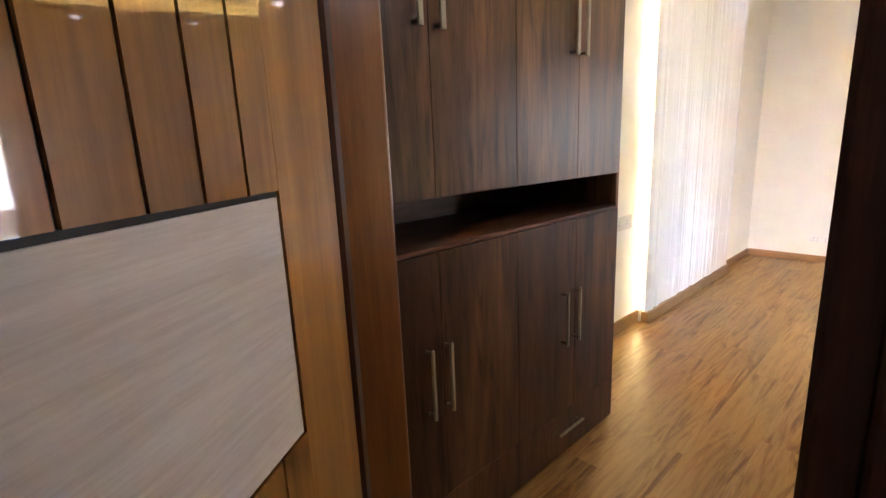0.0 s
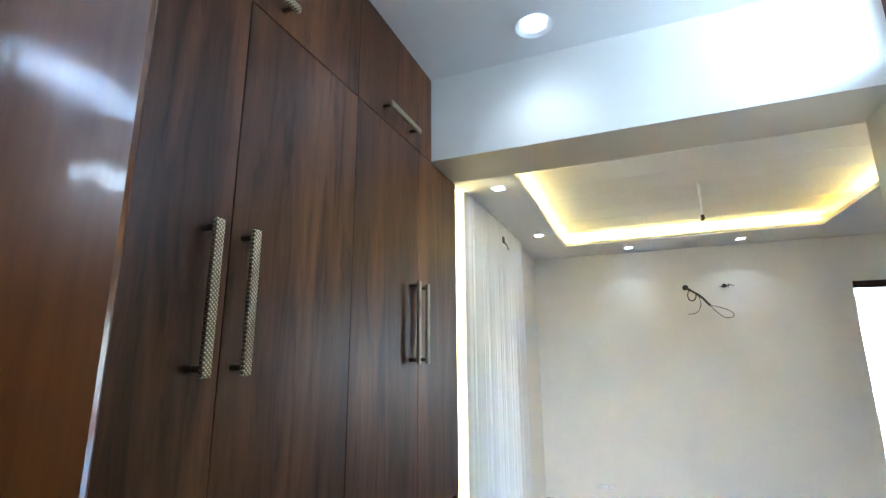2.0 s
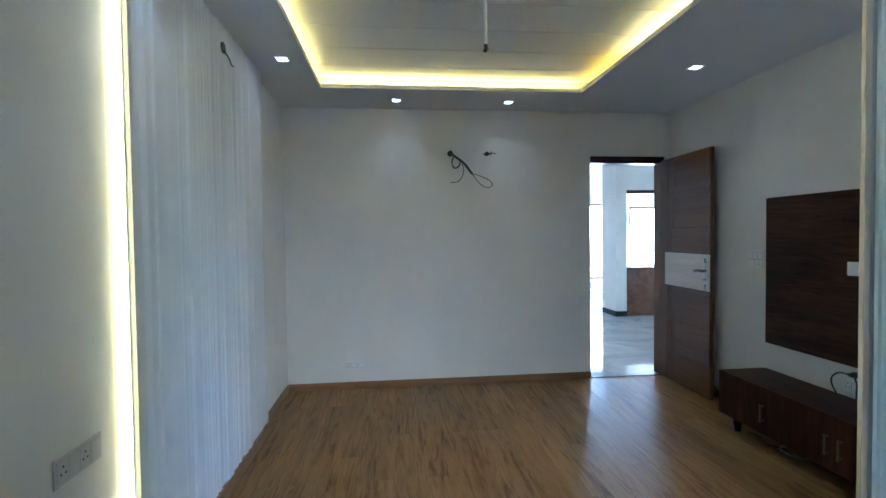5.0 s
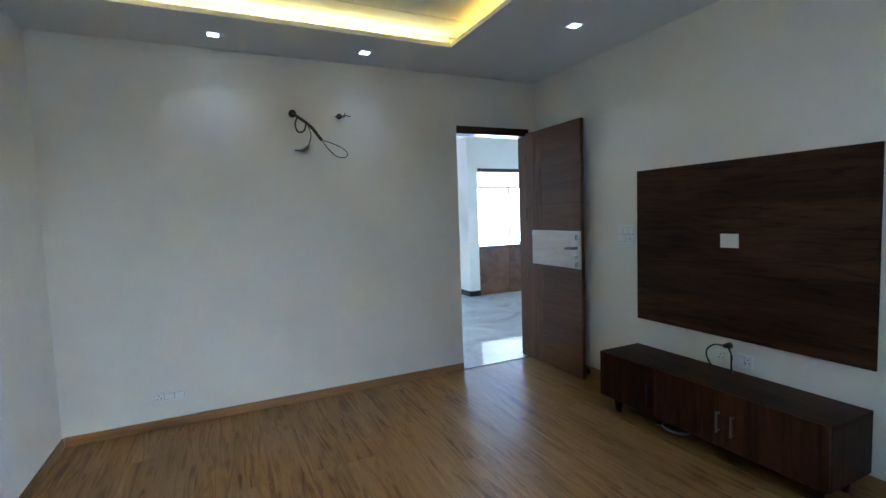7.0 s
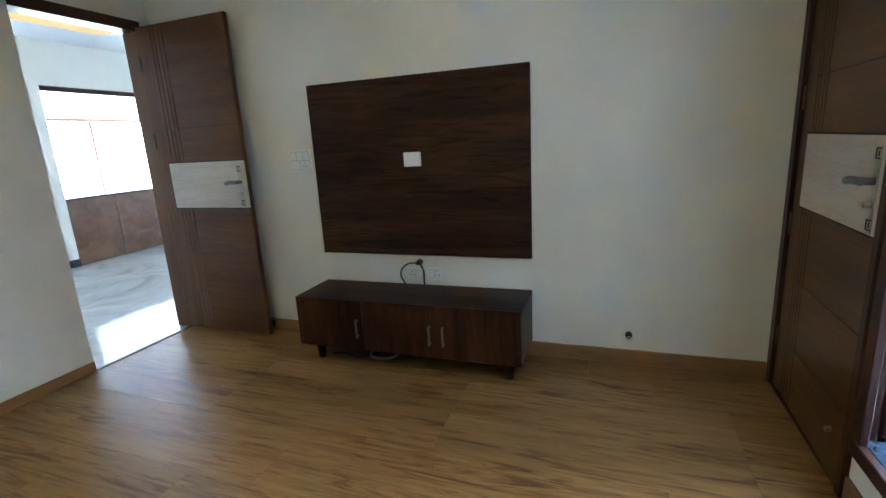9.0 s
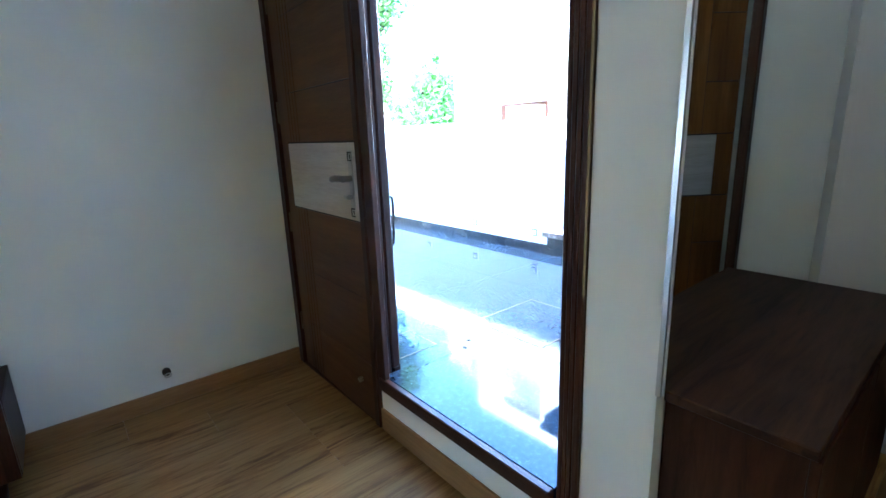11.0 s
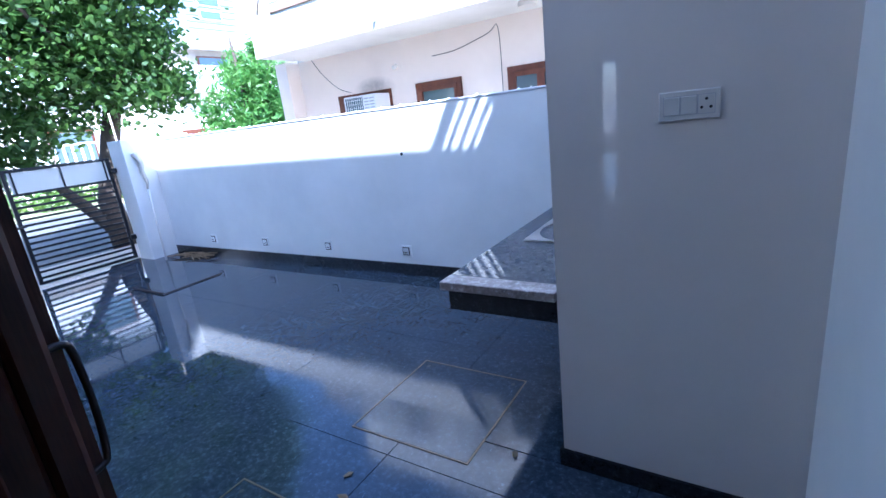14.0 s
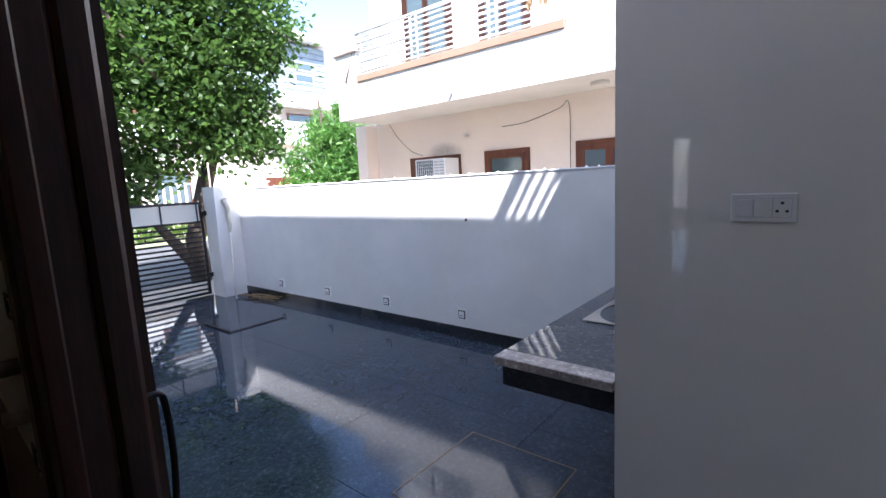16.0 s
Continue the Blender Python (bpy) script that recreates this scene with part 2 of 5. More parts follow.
LAMPBODY = plain("white_lamp_housing", (0.75, 0.75, 0.75), 0.35)
GATEBLACK = plain("black_gate_paint", (0.018, 0.018, 0.02), 0.4, 0.2, grain=0.3)
GATEWHITE = paint("cream_gate_sheet", (0.70, 0.68, 0.60), 0.45, 0.05)
REDWOOD = wood("red_brown_window_wood", (0.075, 0.022, 0.010), (0.135, 0.042, 0.019), (0.19, 0.065, 0.030), "Z", 0.4, 10)
PINKWALL = paint("pale_peach_render", (0.91, 0.795, 0.70), 0.75, 0.5, 0.03)
SOOTWALL = PINKWALL.copy()
SOOTWALL.name = "peach_render_with_soot"
nt = SOOTWALL.node_tree
sp = nt.nodes.new("ShaderNodeMapping")
sp.inputs["Scale"].default_value, sp.inputs["Location"].default_value = (2.2, 1.0, 5.0), (-12.6, 4.0, -8.8)
nt.links.new(nt.nodes.new("ShaderNodeNewGeometry").outputs["Position"], sp.inputs["Vector"])
gr = nt.nodes.new("ShaderNodeTexGradient")
gr.gradient_type = "SPHERICAL"
nt.links.new(sp.outputs["Vector"], gr.inputs["Vector"])
soot = mix(nt, 1.0, ramp(nt, gr.outputs["Fac"], [(0.05, (0, 0, 0)), (0.9, (0.75, 0.75, 0.75))]), ramp(nt, noise_tex(nt, coords(nt), 5, 5, 0.65), [(0.3, (0.35, 0.35, 0.35)), (0.65, (1, 1, 1))]), "MULTIPLY")
socket = nt.nodes["Principled BSDF"].inputs["Base Color"]
nt.links.new(mix(nt, soot, socket.links[0].from_socket, (0.09, 0.075, 0.065)), socket)
CONCRETE_TAN = paint("tan_stone_ledge", (0.34, 0.235, 0.165), 0.8, 0.5, 0.08)
# brown wood darkened to carry the shade on the upper balcony doors
SHADEDDOOR = wood("shade_darkened_door_wood", (0.022, 0.009, 0.005), (0.045, 0.018, 0.010), (0.075, 0.032, 0.018), "Z", 0.5, 10)
CONCRETE = paint("grey_beige_concrete", (0.45, 0.38, 0.32), 0.8, 0.7, 0.1)
BARK = wood("grey_brown_bark", (0.035, 0.025, 0.018), (0.07, 0.05, 0.035), (0.12, 0.09, 0.065), "Z", 0.85, 14, wear=0.4)
STRING = plain("straw_twine", (0.24, 0.16, 0.08), 0.8)
PIPE = plain("white_plastic_pipe", (0.72, 0.70, 0.66), 0.4)
CLOTH = plain("off_white_rag", (0.62, 0.58, 0.50), 0.9, grain=0.3)


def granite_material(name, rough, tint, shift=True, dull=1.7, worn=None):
    """Polished speckled stone with scattered crystals and patches of dulled polish."""
    m, nt, b = material(name)
    v = coords(nt, shift=shift)
    fleck = noise_tex(nt, v, 42, 7, 0.78)
    crystal = noise_tex(nt, coords(nt, (1, 0.45, 1), shift=shift), 95, 3, 0.6, 0.8)
    blotch = noise_tex(nt, v, 5, 5, 0.6, 0.8)
    col = ramp(nt, fleck, [(0.36, tuple(c * 0.32 for c in tint)), (0.54, tint), (0.72, tuple(min(1, c * 3.6) for c in tint))])
    col = mix(nt, 0.35, col, ramp(nt, blotch, [(0.3, tuple(c * 0.5 for c in tint)), (0.75, tuple(c * 1.7 for c in tint))]))
    col = mix(nt, ramp(nt, crystal, [(0.66, (0, 0, 0)), (0.74, (0.75, 0.75, 0.75))]), col, tuple(min(1, c * 5.0) for c in tint))
    nt.links.new(col, b.inputs["Base Color"])
    r = ramp(nt, noise_tex(nt, coords(nt), 1.3, 6, 0.62, 0.5), [(0.35, (rough * 0.45,) * 3), (0.68, (rough * dull,) * 3)])
    if worn:
        mp = nt.nodes.new("ShaderNodeMapping")
        mp.inputs["Scale"].default_value = (1 / worn[2],) * 3
        mp.inputs["Location"].default_value = (-worn[0] / worn[2], -worn[1] / worn[2], 0)
        nt.links.new(nt.nodes.new("ShaderNodeNewGeometry").outputs["Position"], mp.inputs["Vector"])
        gr = nt.nodes.new("ShaderNodeTexGradient")
        gr.gradient_type = "SPHERICAL"
        nt.links.new(mp.outputs["Vector"], gr.inputs["Vector"])
        patch = mix(nt, 1.0, ramp(nt, gr.outputs["Fac"], [(0.0, (0, 0, 0)), (0.6, (0.075, 0.075, 0.075))]), ramp(nt, noise_tex(nt, coords(nt), 2.2, 5, 0.6), [(0.32, (0.25, 0.25, 0.25)), (0.6, (1, 1, 1))]), "MULTIPLY")
        r = mix(nt, 1.0, r, patch, "ADD")
    nt.links.new(r, b.inputs["Roughness"])
    b.inputs["Specular IOR Level"].default_value = 0.38
    bump(nt, b, fleck, 0.022, 0.0006)
    return m


GRANITE = granite_material("dark_grey_granite", 0.028, (0.037, 0.049, 0.066), True, 2.6, (1.9, 0.35, 1.6))
GRANITE_SLAB = granite_material("speckled_grey_granite", 0.025, (0.085, 0.083, 0.085))
GRANITE_EDGE = granite_material("pale_worn_granite_edge", 0.4, (0.33, 0.27, 0.24))
BLACKSTONE = granite_material("black_stone_skirting", 0.2, (0.018, 0.018, 0.020))


def marble_material():
    m, nt, b = material("polished_grey_white_marble")
    v = coords(nt)
    veins = noise_tex(nt, v, 1.6, 9, 0.62, 1.6)
    nt.links.new(ramp(nt, veins, [(0.34, (0.33, 0.33, 0.33)), (0.5, (0.43, 0.43, 0.43)), (0.68, (0.50, 0.50, 0.50))]), b.inputs["Base Color"])
    b.inputs["Roughness"].default_value = 0.06
    return m


MARBLE = marble_material()


def brown_tile():
    m, nt, b = material("brown_glazed_dado_tile")
    v = coords(nt, shift=True)
    nt.links.new(ramp(nt, noise_tex(nt, v, 6, 6, 0.6, 0.6), [(0.3, (0.09, 0.04, 0.018)), (0.7, (0.19, 0.09, 0.045))]), b.inputs["Base Color"])
    b.inputs["Roughness"].default_value = 0.18
    return m


BROWNTILE = brown_tile()


def ground_material(name, colours, scale, rough=0.9):
    m, nt, b = material(name)
    v = coords(nt)
    col = ramp(nt, noise_tex(nt, v, scale, 8, 0.7), [(0.3, colours[0]), (0.5, colours[1]), (0.72, colours[2])])
    col = mix(nt, 0.3, col, ramp(nt, noise_tex(nt, v, 0.5, 4), [(0.3, colours[0]), (0.7, colours[2])]))
    nt.links.new(col, b.inputs["Base Color"])
    b.inputs["Roughness"].default_value = rough
    bump(nt, b, noise_tex(nt, v, scale * 6, 4), 0.5, 0.006)
    return m


ASPHALT = ground_material("grey_asphalt", [(0.06, 0.06, 0.062), (0.10, 0.10, 0.10), (0.15, 0.148, 0.14)], 14)
EARTH = ground_material("dusty_ground", [(0.13, 0.11, 0.075), (0.20, 0.17, 0.12), (0.26, 0.22, 0.16)], 8)
LAWN = ground_material("short_lawn", [(0.13, 0.16, 0.06), (0.24, 0.25, 0.12), (0.36, 0.34, 0.22)], 20)


def leaf_material(name, a, b_, c):
    m, nt, b = material(name)
    g = nt.nodes.new("ShaderNodeNewGeometry")
    nt.links.new(ramp(nt, g.outputs["Random Per Island"], [(0.0, a), (0.5, b_), (1.0, c)]), b.inputs["Base Color"])
    b.inputs["Roughness"].default_value = 0.45
    tr = nt.nodes.new("ShaderNodeBsdfTranslucent")
    tr.inputs["Color"].default_value = (*(min(1, x * 1.5) for x in c), 1)
    ad = nt.nodes.new("ShaderNodeMixShader")
    ad.inputs[0].default_value = 0.42
    out = nt.nodes["Material Output"]
    nt.links.new(b.outputs[0], ad.inputs[1])
    nt.links.new(tr.outputs[0], ad.inputs[2])
    nt.links.new(ad.outputs[0], out.inputs["Surface"])
    return m


LEAF = leaf_material("broad_green_leaf", (0.034, 0.082, 0.016), (0.056, 0.120, 0.023), (0.090, 0.165, 0.034))
FERNLEAF = leaf_material("feathery_green_leaf", (0.04, 0.12, 0.02), (0.08, 0.20, 0.04), (0.15, 0.28, 0.06))
SHRUB = leaf_material("garden_shrub_leaf", (0.04, 0.10, 0.015), (0.09, 0.19, 0.03), (0.20, 0.28, 0.06))


def glass_material():
    m, nt, b = material("clear_window_glass")
    b.inputs["Base Color"].default_value = (0.9, 0.95, 0.95, 1)
    b.inputs["Roughness"].default_value, b.inputs["Transmission Weight"].default_value = 0.0, 1.0
    b.inputs["IOR"].default_value = 1.45
    return m


GLASS = glass_material()
DARKGLASS = plain("dim_window_glass", (0.10, 0.14, 0.16), 0.08, 0.0, 0.8)
CLADDING = paint("blue_grey_cladding", (0.30, 0.36, 0.42), 0.6, 0.2, 0.1)

# ---- building helpers ----
BASE = {}


def box(bm, x0, x1, y0, y1, z0, z1, bevel=0.0, seg=1):
    vs = [bm.verts.new((x, y, z)) for x in (x0, x1) for y in (y0, y1) for z in (z0, z1)]
    fs = [bm.faces.new([vs[i] for i in q]) for q in ((0, 1, 3, 2), (4, 6, 7, 5), (0, 4, 5, 1), (2, 3, 7, 6), (0, 2, 6, 4), (1, 5, 7, 3))]
    if bevel:
        es = list({e for f in fs for e in f.edges})
        bmesh.ops.bevel(bm, geom=es, offset=bevel, segments=seg, affect="EDGES", profile=0.5)
    return bm


def boxes(*args, bevel=0.0):
    bm = bmesh.new()
    for a in args:
        box(bm, *a, bevel=bevel)
    return bm


def tube(bm, pts, r, seg=8, r_end=None, cap=True):
    pts = [Vector(p) for p in pts]
    if len(pts) > 3 and r < 0.03:
        ends = [2 * pts[0] - pts[1], *pts, 2 * pts[-1] - pts[-2]]
        fine = []
        for a, b, c, d in zip(ends, ends[1:], ends[2:], ends[3:]):
            for f in (0, 0.25, 0.5, 0.75):
                fine.append(0.5 * (2 * b + (c - a) * f + (2 * a - 5 * b + 4 * c - d) * f * f + (3 * b - a - 3 * c + d) * f ** 3))
        pts = fine + [pts[-1]]
    rings = []
    n = len(pts)
    up = Vector((0.13, 0.31, 0.94)).normalized()
    for i, p in enumerate(pts):
        d = (pts[min(i + 1, n - 1)] - pts[max(i - 1, 0)]).normalized()
        a = d.cross(up)
        if a.length < 0.1:
            a = d.cross(Vector((1, 0, 0)))
        a.normalize()
        c = d.cross(a)
        rr = r if r_end is None else r + (r_end - r) * i / max(1, n - 1)
        rings.append([bm.verts.new(p + rr * (math.cos(t) * a + math.sin(t) * c)) for t in (2 * math.pi * k / seg for k in range(seg))])
    for a, c in zip(rings, rings[1:]):
        for k in range(seg):
            f = bm.faces.new((a[k], a[(k + 1) % seg], c[(k + 1) % seg], c[k]))
            f.smooth = True
    if cap:
        bm.faces.new(rings[0][::-1])
        bm.faces.new(rings[-1])
    return bm


def disc(bm, at, axis, r, depth, seg=24, bevel=0.0):
    a = Vector(axis).normalized()
    return tube(bm, [Vector(at), Vector(at) + a * depth], r, seg)


def thing(name, at, label, category, group="", kind=""):
    ob = new(name)
    ob.location = at
    ob.empty_display_size = 0.1
    BASE[ob] = Vector(at)
    return tagged(ob, label, category, group, kind)


def mesh_of(name, bm, mat, origin=(0, 0, 0)):
    bmesh.ops.translate(bm, verts=bm.verts, vec=-Vector(origin))
    bmesh.ops.recalc_face_normals(bm, faces=bm.faces)
    me = bpy.data.meshes.new(name)
    bm.to_mesh(me)
    bm.free()
    me.materials.append(mat)
    return me


def part(name, bm, mat, parent, label=""):
    ob = new(name, mesh_of(name, bm, mat, BASE[parent]))
    ob.parent = parent
    BASE[ob] = BASE[parent]
    return tagged(ob, label)


def single(name, bm, mat, at, label, category, group="", kind=""):
    ob = new(name, mesh_of(name, bm, mat, at))
    ob.location = at
    BASE[ob] = Vector(at)
    return tagged(ob, label, category, group, kind)


def structure(name, bm, mat, label):
    ob = new(name, mesh_of(name, bm, mat))
    BASE[ob] = Vector((0, 0, 0))
    return tagged(ob, label, name.split("_")[0], kind="structure")


def wall_with_holes(name, mat, label, axis, a0, a1, t0, t1, z0, z1, holes=()):
    """A wall along x or y from a0 to a1, thick from t0 to t1, with rectangular holes (from, to, bottom, top)."""
    bm = bmesh.new()
    cuts = sorted({a0, a1, *(h[0] for h in holes), *(h[1] for h in holes)})
    for u0, u1 in zip(cuts, cuts[1:]):
        mid = (u0 + u1) / 2
        spans = [(h[2], h[3]) for h in holes if h[0] < mid < h[1]]
        z = z0
        for lo, hi in sorted(spans) + [(z1, z1)]:
            if lo > z:
                if axis == "x":
                    box(bm, u0, u1, t0, t1, z, lo)
                else:
                    box(bm, t0, t1, u0, u1, z, lo)
            z = max(z, hi)
    bmesh.ops.remove_doubles(bm, verts=bm.verts, dist=0.0005)
    inner = [f for f in bm.faces if any(g is not f and set(g.verts) == set(f.verts) for g in f.verts[0].link_faces)]
    bmesh.ops.delete(bm, geom=inner, context="FACES")
    return structure(name, bm, mat, label)

# ---- the house: walls, floors, ceilings ----
ZC, ZL, ZT = 2.55, 2.44, 2.66
FY = 5.73
EX = 2.46
WX = -1.20
OUT = -0.035
wall_with_holes("wall_north", WALL, "cream painted plaster wall with a doorway", "x", WX - 0.15, 6.6, FY, FY + 0.12, 0, 2.75, [(1.645, 2.42, 0, 2.13)])
wall_with_holes("wall_east", WALL, "cream painted plaster wall behind the television panel", "y", 1.85, FY, EX, EX + 0.14, OUT, 2.75)
wall_with_holes("wall_west", WALL, "cream painted plaster wall lit by a strip", "y", -0.93, FY, WX - 0.15, WX, 0, 2.75)
wall_with_holes("wall_south", WALL, "cream painted wall with a side door and a tall opening", "x", 0.635, EX, 1.86, 2.0, OUT, 2.75, [(0.635, 1.588, 0.19, 2.13), (1.588, 2.44, 0, 2.13)])
wall_with_holes("wall_passage", WALL, "cream painted passage wall with a high ventilator", "y", 0.70, 2.0, 0.44, 0.635, OUT, 2.75, [(0.98, 1.80, 2.155, 2.43)])
wall_with_holes("wall_bathroom", ENAMEL, "glossy white wall between bathroom, passage and porch", "x", WX, 1.325, 0.58, 0.70, OUT, 2.75, [(-0.58, 0.135, 0, 2.13)])
structure("wall_bathroom_side", boxes((1.20, 1.325, -0.94, 0.58, OUT, 2.75)), ENAMEL, "glossy white outer wall of the bathroom")
structure("wall_bathroom_back", boxes((WX, 1.20, -0.93, -0.82, 0, 2.75)), WALL, "cream painted bathroom back wall")
structure("beam_passage", boxes((WX, 0.44, 1.79, 2.01, 2.145, 2.75)), WALL, "white plastered beam across the passage mouth")
structure("ceiling_passage", boxes((WX, 0.44, 0.70, 1.79, ZL, 2.52), (WX, 1.2, -0.82, 0.58, ZL, 2.52)), CEIL, "flat white passage ceiling")

# border of the stepped ceiling
TX0, TX1, TY0, TY1 = -0.777, 1.324, 2.77, 5.15
bm = boxes((WX, EX, 2.01, TY0, ZC, ZC + 0.03), (WX, EX, TY1, FY, ZC, ZC + 0.03), (WX, TX0, TY0, TY1, ZC, ZC + 0.03), (TX1, EX, TY0, TY1, ZC, ZC + 0.03))
c = 0.11
box(bm, TX0 - c - 0.03, TX0 - c, TY0 - c, TY1 + c, ZC + 0.03, ZT + 0.04)
box(bm, TX1 + c, TX1 + c + 0.03, TY0 - c, TY1 + c, ZC + 0.03, ZT + 0.04)
box(bm, TX0 - c, TX1 + c, TY0 - c - 0.03, TY0 - c, ZC + 0.03, ZT + 0.04)
box(bm, TX0 - c, TX1 + c, TY1 + c, TY1 + c + 0.03, ZC + 0.03, ZT + 0.04)
structure("ceiling_border", bm, CEIL, "white false ceiling border round a lit recess")
bm = bmesh.new()
y = TY0 - c
while y < TY1 + c - 0.01:
    y1 = min(y + 0.33, TY1 + c)
    box(bm, TX0 - c, TX1 + c, y + 0.004, y1 - 0.004, ZT, ZT + 0.02, bevel=0.002)
    y = y1
box(bm, TX0 - c, TX1 + c, TY0 - c, TY1 + c, ZT + 0.022, ZT + 0.03)
structure("ceiling_recess", bm, CEIL, "white ceiling boards with fine joints inside the recess")
for nm, a in (("cove_light", (TX0 - 0.075, TX0 - 0.055, TY0, TY1, ZC + 0.031, ZC + 0.041)), ("cove_light", (TX1 + 0.055, TX1 + 0.075, TY0, TY1 - 0.62, ZC + 0.031, ZC + 0.041)),
              ("cove_light", (TX0, TX1, TY1 + 0.055, TY1 + 0.075, ZC + 0.031, ZC + 0.041)), ("cove_light", (TX0, TX1, TY0 - 0.075, TY0 - 0.055, ZC + 0.031, ZC + 0.041))):
    single(nm, boxes(a), LEDWARM, ((a[0] + a[1]) / 2, (a[2] + a[3]) / 2, a[4]), "warm yellow strip light hidden in the ceiling recess", "strip light", "cove strips")

a = (TX1 + 0.055, TX1 + 0.075, TY1 - 0.61, TY1, ZC + 0.031, ZC + 0.041)
single("cove_light", boxes(a), LEDAMBER, (TX1 + 0.065, TY1 - 0.3, a[4]), "short amber length of strip light in the ceiling recess", "strip light", "cove strips")

# roof slab, and unseen upper storey walls sized to cast the house shadow
structure("roof_slab", boxes((WX - 0.15, 6.6, 1.85, 13.1, 2.75, 2.9), (WX - 0.15, 1.325, -0.93, 0.70, 2.75, 2.9), (WX - 0.15, 0.635, 0.70, 1.85, 2.75, 2.9)), OUTWALL, "concrete floor slab of the storey above")
structure("wall_upper_storey", boxes((0.0, 6.6, 1.95, 2.1, 2.9, 5.825), (-6.0, -0.63, 1.95, 2.1, 2.9, 7.4), (-0.63, 0.0, 1.95, 2.1, 2.9, 5.82), (-6.0, 6.6, 9.0, 9.2, 2.9, 5.8)), OUTWALL, "unseen white upper storey wall, shaped to cast the house shadow")
# unseen bars, added to throw striped shadows on the boundary wall
bm = bmesh.new()
for i in range(5):
    box(bm, -0.545 + i * 0.095, -0.510 + i * 0.095, 1.75, 2.55, 5.85, 5.89)
box(bm, -0.075, 0.0, 1.75, 2.55, 5.83, 5.91)
structure("roof_pergola", bm, OUTWALL, "unseen white bars added to cast stripes on the boundary wall")

# ---- floor of the rooms ----
structure("floor_base", boxes((WX, EX, 2.0, FY, -0.06, -0.012), (WX, 0.44, 0.70, 2.0, -0.06, -0.012), (WX, 1.2, -0.82, 0.70, -0.06, -0.012)), GROOVE, "dark underlay below the floorboards")
structure("floor_living", boxes((-1.2, 6.6, FY, 13.0, -0.06, 0.0)), MARBLE, "polished veined marble floor of the next room")
structure("threshold", boxes((1.645, 2.42, FY - 0.01, FY + 0.012, -0.01, 0.004)), DARKSTEEL, "thin dark strip between wood and marble floors")

# skirting
SK = 0.085
for nm, a, m in (("baseboard", (WX + 0.012, 1.645, FY - 0.012, FY, 0, 0.063), SKIRT_X), ("baseboard", (EX - 0.012, EX, 2.008, 5.72, 0, SK), SKIRT), ("baseboard", (WX, WX + 0.012, 4.86, FY - 0.012, 0, 0.063), SKIRT),
                 ("baseboard", (WX, WX + 0.012, 2.012, 3.19, 0, SK), SKIRT), ("baseboard", (WX + 0.03, WX + 0.078, 3.192, 4.86, 0, SK - 0.01), SKIRT), ("baseboard", (0.445, 1.586, 2.0, 2.012, 0, 0.10), SKIRT_X)):
    ob = structure(nm, boxes(a, bevel=0.002), m, "oak coloured skirting board along the wall")

# ribbed feature panel on the west wall
random.seed(5)
bm = bmesh.new()
yy, prof = 3.20, []
while yy < 4.85:
    w = random.choice((0.012, 0.02, 0.03, 0.045, 0.07))
    d = random.choice((0.0, 0.002, 0.005, 0.009, 0.013))
    prof += [(yy, d), (min(4.85, yy + w * 0.55), d)]
    yy += w
prof.append((4.85, 0.004))
front = WX + 0.055
lo = [bm.verts.new((front + d, y, 0.07)) for y, d in prof]
hi = [bm.verts.new((front + d, y, ZC)) for y, d in prof]
for i in range(len(prof) - 1):
    bm.faces.new((lo[i], lo[i + 1], hi[i + 1], hi[i]))
box(bm, WX, front - 0.006, 3.20, 4.85, 0.0, ZC)
WAVE = paint("white_ribbed_wall_panel", (0.74, 0.75, 0.76), 0.45, 0.2, 0.05, 0.4)
wave = structure("wall_panel", bm, WAVE, "white ribbed wall panel with uneven vertical flutes")
strip = thing("wall_strip_light", (WX + 0.01, 3.16, 0.1), "glowing warm white strip light beside the ribbed panel", "strip light")
part("profile", boxes((WX + 0.004, WX + 0.030, 3.1955, 3.1995, 0.09, ZC - 0.005)), LAMPBODY, strip)
part("diffuser", boxes((WX + 0.008, WX + 0.024, 3.181, 3.195, 0.092, ZC - 0.008), bevel=0.003), LEDWALL, strip, "glowing warm white diffuser")
wire = thing("ceiling_wire_hole", (front, 4.085, 2.40), "black hole in the panel with a loose wire", "wire")
part("conduit", disc(bmesh.new(), (front + 0.002, 4.085, 2.42), (1, 0, 0), 0.03, 0.018, 14), BLACK, wire)
part("wire", tube(bmesh.new(), [(front + 0.015, 4.085, 2.41), (front + 0.04, 4.10, 2.37), (front + 0.035, 4.15, 2.355), (front + 0.03, 4.2, 2.36)], 0.004, 6), DARKSTEEL, wire)


